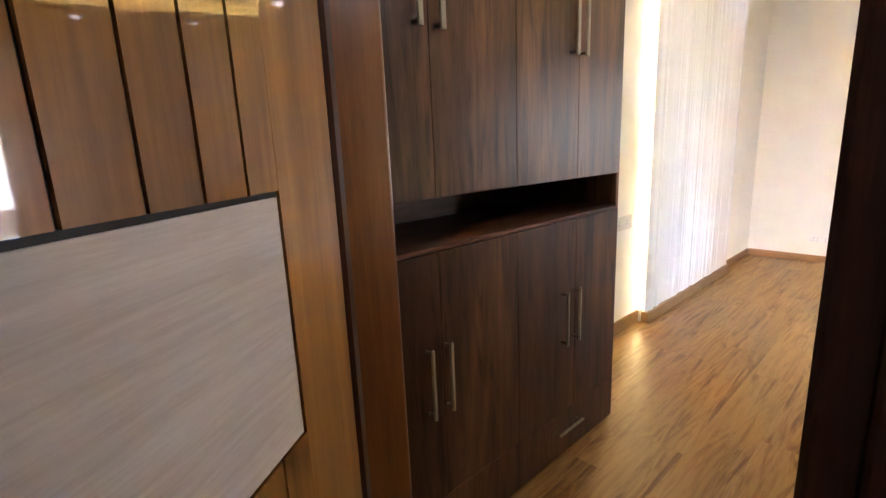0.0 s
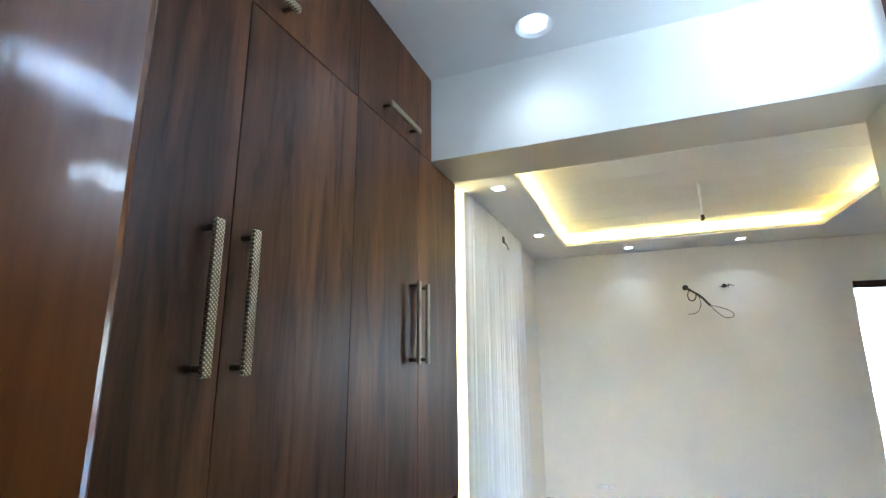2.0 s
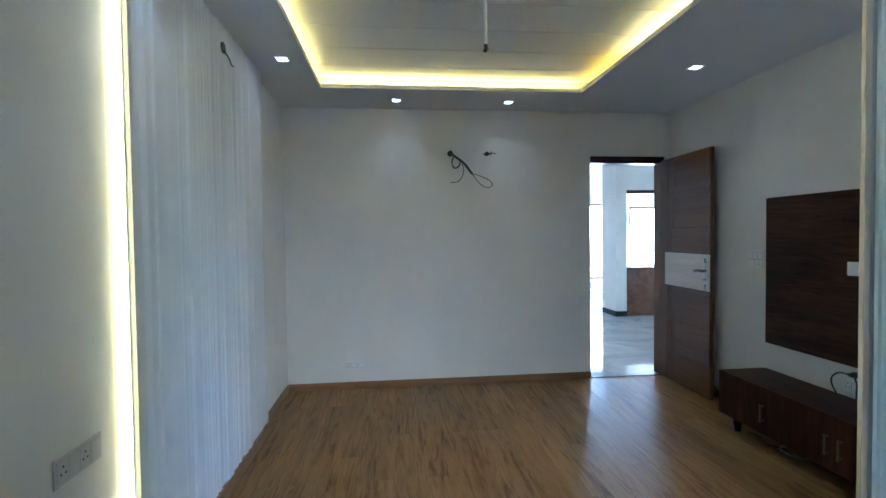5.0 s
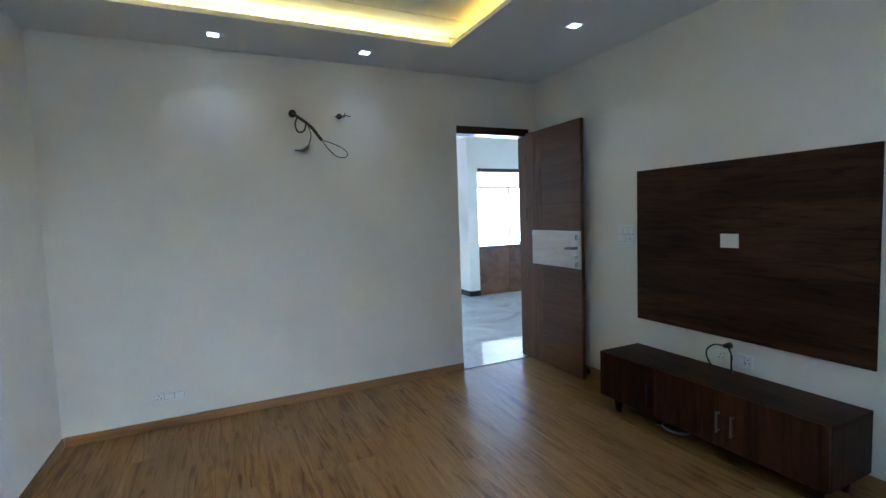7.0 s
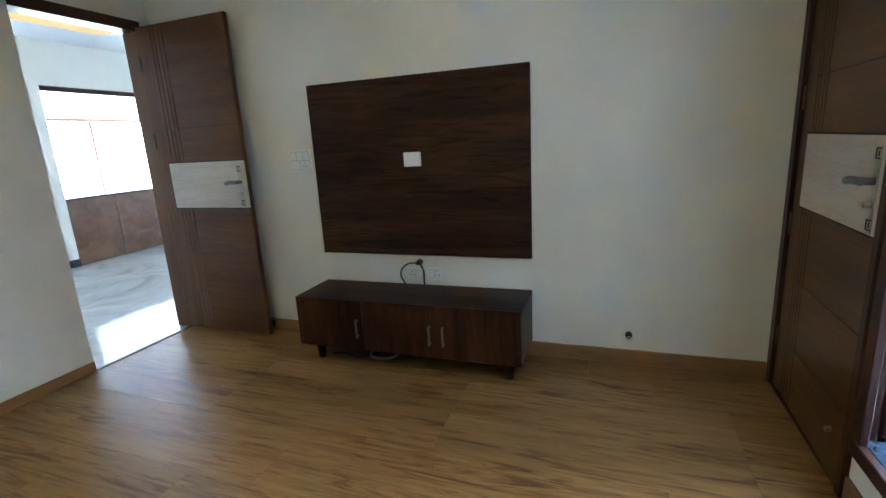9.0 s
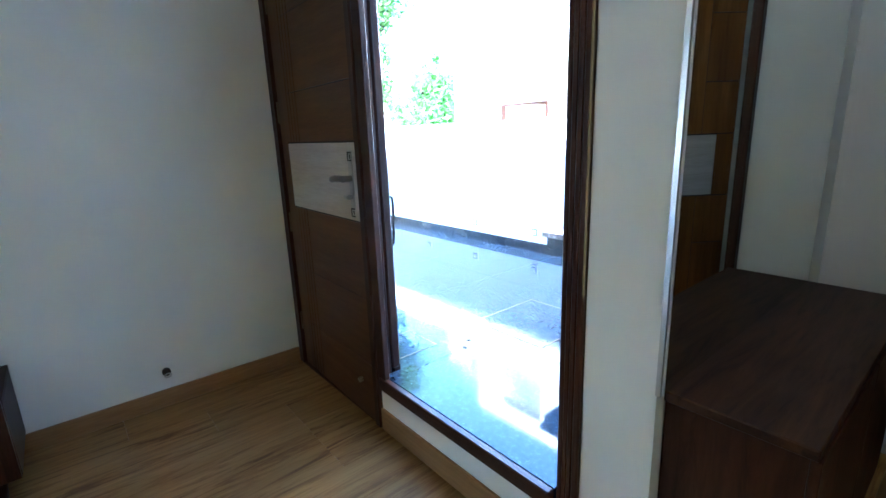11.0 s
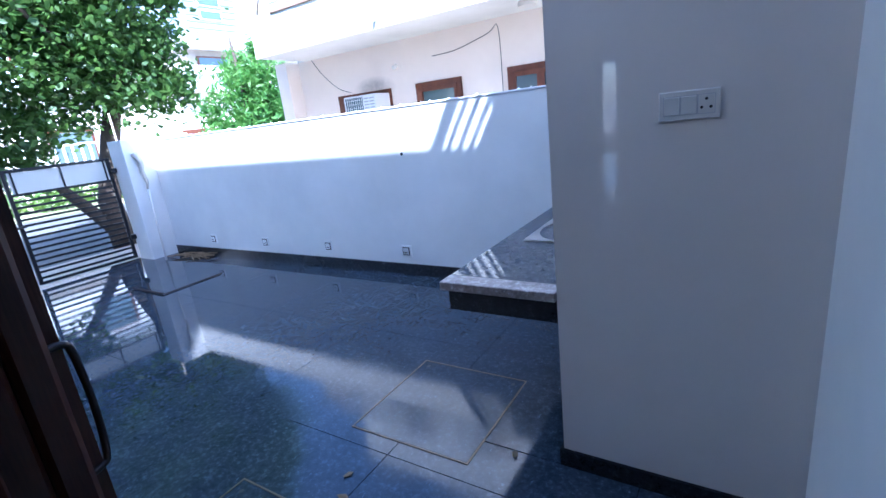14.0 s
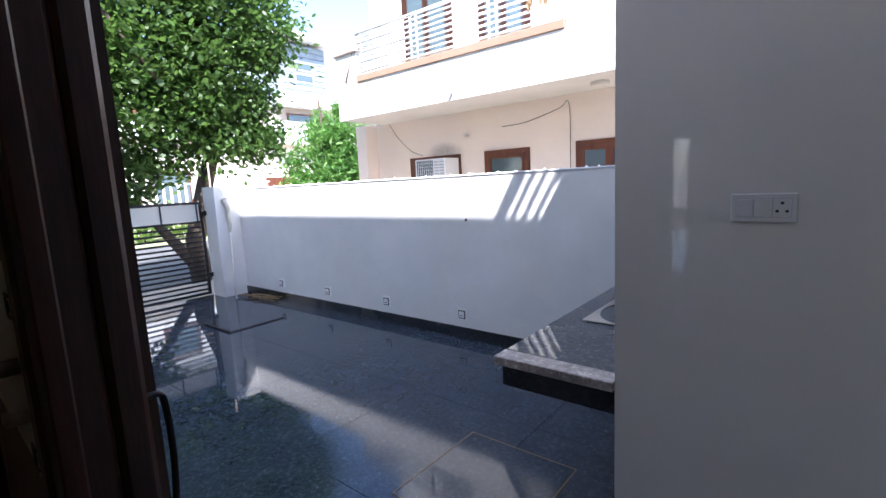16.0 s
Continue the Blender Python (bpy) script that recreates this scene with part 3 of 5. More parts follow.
# ---- recessed lights ----
def square_spot(x, y, z, s=0.04):
    t = thing("ceiling_spotlight", (x, y, z), "small square white recessed spotlight, switched on", "spotlight", "recessed spots in the bedroom")
    part("frame", boxes((x - s, x + s, y - s, y - s + 0.008, z - 0.004, z - 0.0005), (x - s, x + s, y + s - 0.008, y + s, z - 0.004, z - 0.0005),
                        (x - s, x - s + 0.008, y - s + 0.008, y + s - 0.008, z - 0.004, z - 0.0005), (x + s - 0.008, x + s, y - s + 0.008, y + s - 0.008, z - 0.004, z - 0.0005)), LAMPBODY, t)
    part("lens", boxes((x - s + 0.008, x + s - 0.008, y - s + 0.008, y + s - 0.008, z - 0.003, z - 0.001)), SPOT, t, "glowing white lens")
    lamp = new("spot_beam", bpy.data.lights.new("spot_beam", "SPOT"))
    lamp.data.energy, lamp.data.spot_size, lamp.data.spot_blend = SPOT_W, radians(115), 1.0
    lamp.data.color, lamp.data.shadow_soft_size = (0.95, 0.97, 1.0), 0.03
    lamp.location = (x, y, z - 0.015)


for x, y in ((-0.19, 5.452), (0.785, 5.452), (-0.93, 4.574), (-0.927, 3.224), (1.897, 4.531), (1.89, 3.2), (-0.19, 2.4), (0.785, 2.4)):
    square_spot(x, y, ZC)
# added out of view, brightens the bathroom side and its door leaf
bl_ = thing("bathroom_light", (0.3, -0.15, ZL), "round glowing ceiling disc added out of view to light the bathroom", "ceiling light")
part("lens", disc(bmesh.new(), (0.3, -0.15, ZL - 0.03), (0, 0, 1), 0.12, 0.028, 24), BATHLENS, bl_, "glowing white lens")
dl = thing("round_downlight", (-0.385, 1.64, ZL), "round white recessed downlight, switched on", "downlight")
bm = bmesh.new()
bmesh.ops.create_cone(bm, cap_ends=False, segments=32, radius1=0.052, radius2=0.034, depth=0.01, matrix=Matrix.Translation((-0.385, 1.64, ZL - 0.005)))
part("trim_ring", bm, LAMPBODY, dl)
part("lens", disc(bmesh.new(), (-0.385, 1.64, ZL - 0.004), (0, 0, 1), 0.033, 0.003, 32), DOWNLENS, dl, "glowing white lens")
lamp = new("downlight_beam", bpy.data.lights.new("downlight_beam", "SPOT"))
lamp.data.energy, lamp.data.spot_size, lamp.data.spot_blend, lamp.data.shadow_soft_size = DOWN_W, radians(140), 1.0, 0.05
lamp.data.color = (0.93, 0.97, 1.0)
lamp.location = (-0.385, 1.64, ZL - 0.02)
tl = thing("tube_light", (0.41, 1.37, 2.0), "slim white tube light fixed to the passage wall, switched on", "tube light")
part("housing", boxes((0.414, 0.44, 1.18, 1.555, 1.985, 2.025), bevel=0.004), LAMPBODY, tl)
part("diffuser", tube(bmesh.new(), [(0.404, 1.185, 2.005), (0.404, 1.535, 2.005)], 0.017, 14), TUBE, tl, "glowing white diffuser")
part("end_cap", tube(bmesh.new(), [(0.404, 1.535, 2.005), (0.404, 1.555, 2.005)], 0.0185, 14), LAMPBODY, tl)
rod = thing("fan_hook_rod", (0.29, 3.96, ZT), "bare white fan rod hanging from the ceiling recess", "fan rod")
part("rod", tube(bmesh.new(), [(0.29, 3.96, ZT), (0.29, 3.96, 2.43)], 0.008, 10), LAMPBODY, rod)
part("hook", tube(bmesh.new(), [(0.29, 3.96, 2.43), (0.295, 3.965, 2.405), (0.285, 3.96, 2.395)], 0.012, 8), DARKSTEEL, rod)


# ---- handles and doors ----
def pull_handle(name, parent, at, length, along, out, mat=BRASS, w=0.017):
    """A flat textured bar on two stems. at: middle on the surface."""
    a, o = Vector(along), Vector(out)
    s = a.cross(o)
    p = Vector(at)
    q0, q1 = p + o * 0.023 - a * length / 2 - s * w / 2, p + o * 0.032 + a * length / 2 + s * w / 2
    bm = box(bmesh.new(), *(v for k in range(3) for v in sorted((q0[k], q1[k]))), bevel=0.0035, seg=2)
    h = part(name, bm, mat, parent, "textured brass bar handle")
    for e in (-1, 1):
        part("stem", tube(bmesh.new(), [p + a * e * (length / 2 - 0.012), p + a * e * (length / 2 - 0.012) + o * 0.026], 0.0055, 8), BRASS_DARK, h)
    return h


def door_leaf(name, label, W, H, panel0, grooves, mat, mat_z, knob=True, thick=0.036, flip=False, rails_at=(0.89, 1.205)):
    """A leaf hinged at x = 0 that runs to x = W, faced towards -y; built at the origin."""
    t = thing(name, (0, 0, 0), label, "door")
    part("core", boxes((0, W, 0.006, thick, 0, H)), mat_z, t)
    part("groove_bed", boxes((0.002, W - 0.002, 0.0042, 0.0058, 0.002, H - 0.002)), GROOVE, t)
    pz0, pz1 = rails_at
    g = 0.005
    gs = [panel0 + u for u in grooves]
    part("hinge_stile", boxes((0, panel0 - g, 0, 0.004, 0, H)), mat_z, t)
    for z0, z1, rails in ((0, pz0, (0.27, 0.57)), (pz1, H, (1.43, 1.76))):
        zs = [z0, *rails, z1]
        part("strip", boxes((panel0 - g + 0.0005, gs[0], 0, 0.004, z0 + g / 2, z1 - g / 2)), mat_z, t)
        for a, b in (list(zip(zs, zs[1:])) if knob else [(z0, z1)]):
            for u0, u1 in zip(gs, gs[1:]):
                part("strip", boxes((u0 + g, u1, 0, 0.004, a + g / 2, b - g / 2)), mat_z, t)
        for a, b in zip(zs, zs[1:]):
            part("panel", boxes((gs[-1] + g, W, 0, 0.004, a + g / 2, b - g / 2)), mat, t)
    inset = part("inset_panel", boxes((panel0 + (0.006 if flip else 0.0), W - (0.0 if knob else 0.1), -0.002, 0.004, pz0 + g, pz1 - g)), ASH, t, "pale whitewashed wood inset panel")
    if not knob:
        part("stile", boxes((W - 0.1 + g, W, 0, 0.004, pz0 + g / 2, pz1 - g / 2)), mat_z, t)
    if knob:
        x = W - 0.045
        lock = part("lock_plate", boxes((x - 0.016, x + 0.016, -0.006, -0.002, pz0 + 0.01, pz1 - 0.035), bevel=0.001), STEEL, t, "satin steel lock plate")
        part("square_key_motif", boxes((x - 0.015, x + 0.015, -0.008, -0.006, pz1 - 0.075, pz1 - 0.07), (x - 0.015, x + 0.015, -0.008, -0.006, pz1 - 0.045, pz1 - 0.04), (x - 0.015, x - 0.010, -0.008, -0.006, pz1 - 0.075, pz1 - 0.04), (x + 0.003, x + 0.008, -0.008, -0.006, pz1 - 0.066, pz1 - 0.05)), BLACK, lock)
        part("square_key_motif", boxes((x - 0.015, x + 0.015, -0.008, -0.006, pz0 + 0.02, pz0 + 0.025), (x - 0.015, x + 0.015, -0.008, -0.006, pz0 + 0.05, pz0 + 0.055), (x - 0.015, x - 0.010, -0.008, -0.006, pz0 + 0.02, pz0 + 0.055), (x + 0.003, x + 0.008, -0.008, -0.006, pz0 + 0.03, pz0 + 0.046)), BLACK, lock)
        part("lever", tube(tube(bmesh.new(), [(x, -0.004, 1.063), (x, -0.045, 1.063)], 0.012, 10), [(x + 0.012, -0.045, 1.063), (x - 0.02, -0.047, 1.064), (x - 0.055, -0.048, 1.063), (x - 0.09, -0.044, 1.058)], 0.013, 10), DULLSTEEL, lock, "curved satin steel lever handle")
        part("thumb_turn", tube(boxes((x - 0.024, x + 0.008, -0.032, -0.024, 0.983, 0.997), bevel=0.002), [(x, -0.004, 0.99), (x, -0.026, 0.99)], 0.010, 10), STEEL, lock)
    for z in (() if flip else (0.25, 0.8, 1.35, 1.85)):
        part("hinge", tube(bmesh.new(), [(-0.004, -0.003, z - 0.05), (-0.004, -0.003, z + 0.05)], 0.006, 8), BRASS_DARK, t)
    if flip:
        part("hinge_edge", boxes((-0.034, -0.003, -0.006, 0.030, 0, H), bevel=0.006), FRAMEWOOD, t, "dark glossy hinge edge")
        for o in t.children_recursive:
            o.data.transform(Matrix.Diagonal((1, -1, 1, 1)))
            o.data.flip_normals()
    return t


# room door, standing open against the east wall
leaf = door_leaf("door_1", "brown veneered flush door with a pale inset panel, standing open", 0.735, 2.08, 0.085, (0.035, 0.07, 0.105, 0.14), VENEER, VENEER_Z)
leaf.matrix_basis = pose(2.352, 5.725, 0.008, 0, 0, -91)
fr = thing("door_frame", (2.0, FY + 0.06, 0), "dark stained wooden door frame of the bedroom doorway", "door frame")
part("head", boxes((1.645, 2.42, FY - 0.006, FY + 0.126, 2.065, 2.13), bevel=0.003), FRAMEWOOD_X, fr)
part("jamb", boxes((2.36, 2.42, FY - 0.006, FY + 0.126, 0, 2.065), bevel=0.003), VENEER_Z, fr, "brown veneered jamb")
single("door_closer_block", boxes((2.385, 2.455, 5.69, 5.724, 2.10, 2.125), bevel=0.003), LAMPBODY, (2.42, 5.71, 2.10), "small pale block above the door frame", "door fitting")
single("door_stopper", tube(boxes((EX - 0.02, EX - 0.012, 5.02, 5.06, 0.03, 0.07)), [(EX - 0.02, 5.04, 0.05), (EX - 0.06, 5.04, 0.05)], 0.011, 10), BLACK, (EX - 0.012, 5.04, 0.05), "small black door stopper behind the open door", "door stopper")

# closed side door in the south wall
leaf2 = door_leaf("door_2", "closed brown veneered side door with a pale inset panel", 0.766, 2.10, 0.085, (0.035, 0.07, 0.105, 0.14), VENEER, VENEER_Z)
leaf2.matrix_basis = pose(2.402, 1.988, 0.006, 0, 0, 178.5)
fr = thing("door_frame", (1.95, 1.93, 0), "dark stained wooden frame of the side door", "door frame")
part("jamb", boxes((2.405, 2.458, 1.86, 2.006, 0, 2.13), bevel=0.003), FRAMEWOOD, fr)
part("jamb", boxes((1.590, 1.632, 1.940, 2.018, 0, 2.13), bevel=0.006), FRAMEWOOD, fr)
part("head", boxes((1.632, 2.405, 1.86, 2.006, 2.11, 2.13), bevel=0.003), FRAMEWOOD_X, fr)
part("backing", boxes((1.632, 2.405, 1.87, 1.90, 0, 2.11)), FRAMEWOOD, fr)
part("sill", boxes((1.632, 2.405, 1.90, 2.004, -0.01, 0.005)), FRAMEWOOD_X, fr)
tb = thing("tower_bolt", (1.67, 2.0, 0.2), "small aged brass bolt low on the side door", "bolt")
part("rail", boxes((1.655, 1.68, 1.994, 2.002, 0.15, 0.30), bevel=0.002), DARKSTEEL, tb)
part("knob", tube(bmesh.new(), [(1.74, 1.99, 0.175), (1.74, 2.022, 0.175)], 0.011, 10), BRASS, tb)

# tall opening with a raised sill
win = thing("window_1", (1.06, 1.93, 0.19), "tall open casement frame of dark stained wood with a raised sill", "window", kind="structure")
for k, (x, w, y0, y1) in enumerate(((0.620, 0.020, 1.99, 2.014), (0.6405, 0.018, 1.97, 2.010), (0.659, 0.018, 1.95, 2.004), (0.6775, 0.018, 1.93, 1.998), (0.696, 0.013, 1.90, 1.975))):
    part("moulding", boxes((x, x + w, y0, y1, 0.19, 2.13), bevel=0.004), FRAMEWOOD, win)
part("back_board", boxes((0.637, 0.696, 1.864, 1.93, 0.19, 2.13)), FRAMEWOOD, win)
part("head", boxes((0.709, 1.588, 1.862, 2.008, 2.07, 2.13), bevel=0.003), FRAMEWOOD_X, win)
part("sill_rail", boxes((0.709, 1.588, 1.985, 2.014, 0.19, 0.245), bevel=0.004), FRAMEWOOD_X, win)
part("sill", boxes((0.709, 1.588, 1.80, 1.984, 0.20, 0.243), bevel=0.003), GRANITE, win, "polished grey granite sill slab")
sh = part("shutter", boxes((1.592, 1.630, 1.892, 1.937, 0.25, 2.06), bevel=0.008), FRAMEWOOD, win, "outer shutter stile folded open")
part("reveal_board", boxes((1.536, 1.5895, 1.986, 2.012, 0.247, 2.068), bevel=0.003), FRAMEWOOD, win)
part("pull", tube(bmesh.new(), [(1.625, 1.897, 0.985), (1.628, 1.873, 0.985), (1.628, 1.862, 0.97), (1.635, 1.857, 0.88), (1.635, 1.862, 0.80), (1.632, 1.873, 0.785), (1.625, 1.897, 0.785)], 0.0055, 8), DARKSTEEL, sh, "dark bowed pull handle")

# bathroom doorway and its open leaf
fr = thing("door_frame", (-0.25, 0.64, 0), "polished teak frame of the bathroom doorway", "door frame")
part("jamb", box(bmesh.new(), -0.58, -0.55, 0.565, 0.708, 0, 2.13, 0.010, 3), TEAK, fr, "glossy golden brown jamb with fine scratches")
part("jamb", boxes((0.096, 0.135, 0.582, 0.735, 0, 2.13), bevel=0.005), FRAMEWOOD, fr)
part("architrave", boxes((0.133, 0.29, 0.548, 0.579, 0, 2.13), bevel=0.004), FRAMEWOOD, fr)
part("head", boxes((-0.55, 0.096, 0.565, 0.708, 2.10, 2.13), bevel=0.004), TEAK, fr)
bl = door_leaf("door_3", "golden teak veneered bathroom door with a pale inset panel, standing open", 0.62, 2.09, 0.165, (0.055, 0.125, 0.195, 0.27), TEAKDOOR, TEAKDOOR, knob=False, flip=True, rails_at=(0.835, 1.165))
bl.matrix_basis = pose(-0.512, 0.562, 0.01, 0, 0, -54.5)

# ---- wardrobe ----
WF = -0.765
YS = (0.727, 1.003, 1.345, 1.69, 2.004)
wd = thing("wardrobe", (-1.0, 1.37, 0), "tall built-in walnut laminate wardrobe with an open niche", "wardrobe")
part("lower_carcass", boxes((WX + 0.003, WF - 0.02, 0.727, 2.004, 0, 0.949)), WALNUT, wd)
part("upper_carcass", boxes((WX + 0.003, WF - 0.02, 0.727, 2.004, 1.094, 2.14)), WALNUT, wd)
part("loft_carcass", boxes((WX + 0.003, WF - 0.02, 0.727, 1.786, 2.1405, 2.438)), WALNUT, wd)
part("side_filler", boxes((WF - 0.3, -0.60, 0.7005, 0.7105, 0.0, 2.13)), WALNUT, wd)
part("niche_back", boxes((WX + 0.004, WF - 0.401, 0.728, 2.003, 0.948, 1.097)), WALNUT_Y, wd)
part("niche_side", boxes((WF - 0.402, WF - 0.001, 1.9852, 2.003, 0.948, 1.097)), WALNUT, wd)
part("niche_shelf", boxes((WF - 0.4, WF + 0.003, 0.727, 1.985, 0.950, 0.964), bevel=0.002), WALNUT_Y, wd, "walnut shelf edge of the open niche")
for a, b in zip(YS, YS[1:]):
    for z0, z1, nm in ((1.093, 2.138, "door"), (0.198, 0.948, "door")):
        d = part(nm, boxes((WF - 0.019, WF, a + 0.0008, b - 0.0008, z0, z1), bevel=0.0008), WALNUT, wd)
for a, b in ((0.727, 1.345), (1.345, 2.004)):
    part("drawer", boxes((WF - 0.019, WF, a + 0.0008, b - 0.0008, 0.012, 0.196), bevel=0.0008), WALNUT, wd)
for a, b in ((0.727, 1.345), (1.345, 1.786)):
    part("loft_door", boxes((WF - 0.019, WF, a + 0.0008, b - 0.0008, 2.140, 2.437), bevel=0.0008), WALNUT, wd)
for y in (0.955, 1.028, 1.638, 1.696):
    pull_handle("handle", wd, (WF, y, 1.614), 0.225, (0, 0, 1), (1, 0, 0))
for y in (0.942, 1.012, 1.60, 1.68):
    pull_handle("handle", wd, (WF, y, 0.587), 0.21, (0, 0, 1), (1, 0, 0), BRASS, 0.011)
pull_handle("handle", wd, (WF, 1.64, 0.13), 0.165, (0, 1, 0), (1, 0, 0), BRASS, 0.011)
pull_handle("handle", wd, (WF, 1.55, 2.177), 0.185, (0, 1, 0), (1, 0, 0))
pull_handle("handle", wd, (WF, 1.0, 2.177), 0.185, (0, 1, 0), (1, 0, 0))

# ---- passage east side: mirror over a low cabinet, ventilator ----
mr = thing("wall_mirror", (0.435, 1.45, 0.67), "large plain wall mirror above the low cabinet", "mirror")
part("glass", boxes((0.430, 0.436, 0.90, 2.004, 0.668, 1.772), bevel=0.0015), MIRROR, mr)
part("top_strip", boxes((0.4265, 0.4298, 0.90, 1.995, 1.762, 1.772)), LAMPBODY, mr, "pale thin edge strip")
part("side_strip", boxes((0.4265, 0.4298, 1.9955, 2.004, 0.668, 1.772)), LAMPBODY, mr, "pale thin edge strip")
part("edge_strip", boxes((0.428, 0.4385, 2.0045, 2.012, 0.668, 1.772)), STEEL, mr)
cb = thing("low_cabinet", (0.33, 1.4, 0), "low dark walnut cabinet below the passage mirror", "cabinet")
part("body", boxes((0.178, 0.437, 0.90, 1.962, 0.06, 0.64)), WALNUT_DARK, cb)
part("top", boxes((0.163, 0.437, 0.89, 1.974, 0.641, 0.665), bevel=0.003), WENGE_Y, cb)
part("plinth", boxes((0.198, 0.43, 0.92, 1.92, 0.0, 0.06)), BLACK, cb)
for a in (0.905, 1.435):
    part("door", boxes((0.160, 0.177, a, a + 0.525, 0.065, 0.635), bevel=0.0015), WALNUT_DARK, cb)
vt = thing("window_2", (0.53, 1.39, 2.15), "dark wooden ventilator frame high in the passage wall", "window", kind="structure")
for z in (2.157, 2.172, 2.187, 2.202):
    part("moulding", boxes((0.432, 0.63, 0.985, 1.797, z, z + 0.013), bevel=0.002), FRAMEWOOD, vt)
part("frame", boxes((0.432, 0.63, 1.765, 1.797, 2.217, 2.428), (0.432, 0.63, 0.985, 1.01, 2.217, 2.428), (0.432, 0.63, 1.01, 1.765, 2.41, 2.428)), REDWOOD, vt)
part("pane", boxes((0.60, 0.604, 1.01, 1.765, 2.217, 2.41)), GLASS, vt).visible_shadow = False
single("wall_cable", tube(bmesh.new(), [(0.429, 1.545, 1.686), (0.4265, 1.565, 1.690), (0.426, 1.59, 1.689), (0.427, 1.615, 1.694)], 0.0028, 6), BLACK, (0.43, 1.545, 1.686), "short black cable end sticking out of the mirror", "cable")

area_lamp("ventilator_daylight", (0.642, 1.39, 2.31), (-1.0, 1.45, 2.2), 0.7, 0.18, 0.09, (0.72, 0.87, 1.0))

# ---- television wall ----
single("television_panel", boxes((EX - 0.018, EX - 0.001, 3.178, 4.532, 0.588, 1.63), bevel=0.0015), WENGE_Y, (EX, 3.85, 0.588), "large dark wenge panel fixed to the wall for a television", "wall panel")
single("blank_plate", boxes((EX - 0.026, EX - 0.018, 3.808, 3.916, 1.124, 1.206), bevel=0.003), PLASTIC, (EX - 0.018, 3.86, 1.124), "white blank cover plate on the dark panel", "cover plate")
tv = thing("tv_unit", (2.27, 3.85, 0), "low dark walnut television cabinet on short feet", "cabinet")
UX0, UX1, UY0, UY1, UZ0, UZ1 = 2.075, 2.435, 3.178, 4.522, 0.108, 0.405
part("carcass", boxes((UX0 + 0.02, UX1, UY0, UY1, UZ0, UZ1 - 0.02), bevel=0.001), WALNUT_DARK, tv)
part("top", boxes((UX0 + 0.0195, UX1, UY0 - 0.001, UY1 + 0.001, UZ1 - 0.0195, UZ1 + 0.002), bevel=0.0015), WENGE_Y, tv)
for a, b in ((3.178, 3.632), (3.632, 4.085), (4.085, 4.522)):
    part("door", boxes((UX0, UX0 + 0.019, a + 0.0012, b - 0.0012, UZ0, UZ1 + 0.002), bevel=0.001), WALNUT_DARK, tv)
for y in (4.115, 3.672, 3.594):
    part("handle", boxes((UX0 - 0.026, UX0 - 0.018, y - 0.006, y + 0.006, 0.188, 0.300), (UX0 - 0.019, UX0 + 0.001, y - 0.004, y + 0.004, 0.193, 0.203), (UX0 - 0.019, UX0 + 0.001, y - 0.004, y + 0.004, 0.285, 0.295), bevel=0.001), DULLSTEEL, tv, "flat dull steel handle")
for x in (2.15, 2.38):
    for y in (3.255, 4.43):
        part("foot", tube(bmesh.new(), [(x, y, UZ0 + 0.004), (x, y, 0.0)], 0.032, 14, 0.02), WALNUT_DARK, tv)
cbl = thing("floor_cable", (2.2, 4.0, 0), "coiled black and white cables lying under the cabinet", "cable")
part("coil", tube(bmesh.new(), [(2.24 + 0.07 * math.cos(a * 0.6), 4.05 + 0.09 * math.sin(a * 0.6), 0.006 + 0.0008 * a) for a in range(24)], 0.0035, 6), PLASTIC_GREY, cbl, "grey coiled cable")
part("lead", tube(bmesh.new(), [(2.19, 4.38, 0.006), (2.2, 4.3, 0.010), (2.18, 4.2, 0.006), (2.21, 4.1, 0.012), (2.19, 4.02, 0.006)], 0.005, 6), BLACK, cbl)


def plate(name, label, at, along, out, w, h, sockets, group="", skin=PLASTIC):
    """A switch plate: modules is a row of 'socket', 'switch' or 'blank'."""
    a, o, p = Vector(along), Vector(out), Vector(at)
    up = Vector((0, 0, 1))
    t = thing(name, at, label, "switch plate" if "switch" in name else "socket", group)

    def slab(u0, u1, z0, z1, d0, d1, bv=0.0):
        q0, q1 = p + a * u0 + up * z0 + o * d0, p + a * u1 + up * z1 + o * d1
        return box(bmesh.new(), *(v for k in range(3) for v in sorted((q0[k], q1[k]))), bevel=bv)
    part("cover", slab(-w / 2, w / 2, -h / 2, h / 2, 0.0005, 0.008, 0.002), skin, t)
    rows = sockets if isinstance(sockets[0], tuple) else (sockets,)
    rh = (h - 0.024) / len(rows)
    for r, row in enumerate(rows):
        z0 = h / 2 - 0.012 - rh * (r + 1)
        mw = (w - 0.02) / len(row)
        for i, kind in enumerate(row):
            u = -w / 2 + 0.01 + mw * i
            part("recess", slab(u, u + mw, z0, z0 + rh, 0.008, 0.0086), PLASTIC_GREY, t)
            m = part("module", slab(u + 0.002, u + mw - 0.002, z0 + 0.002, z0 + rh - 0.002, 0.008, 0.0105 if kind == "switch" else 0.0092, 0.0012), skin, t)
            if kind == "socket":
                for du, dz in ((0, 0.012), (-0.010, -0.008), (0.010, -0.008)):
                    part("pin_hole", disc(bmesh.new(), p + a * (u + mw / 2 + du) + up * (z0 + rh / 2 + dz) + o * 0.0088, out, 0.0038, 0.0008, 10), BLACK, m)
    return t


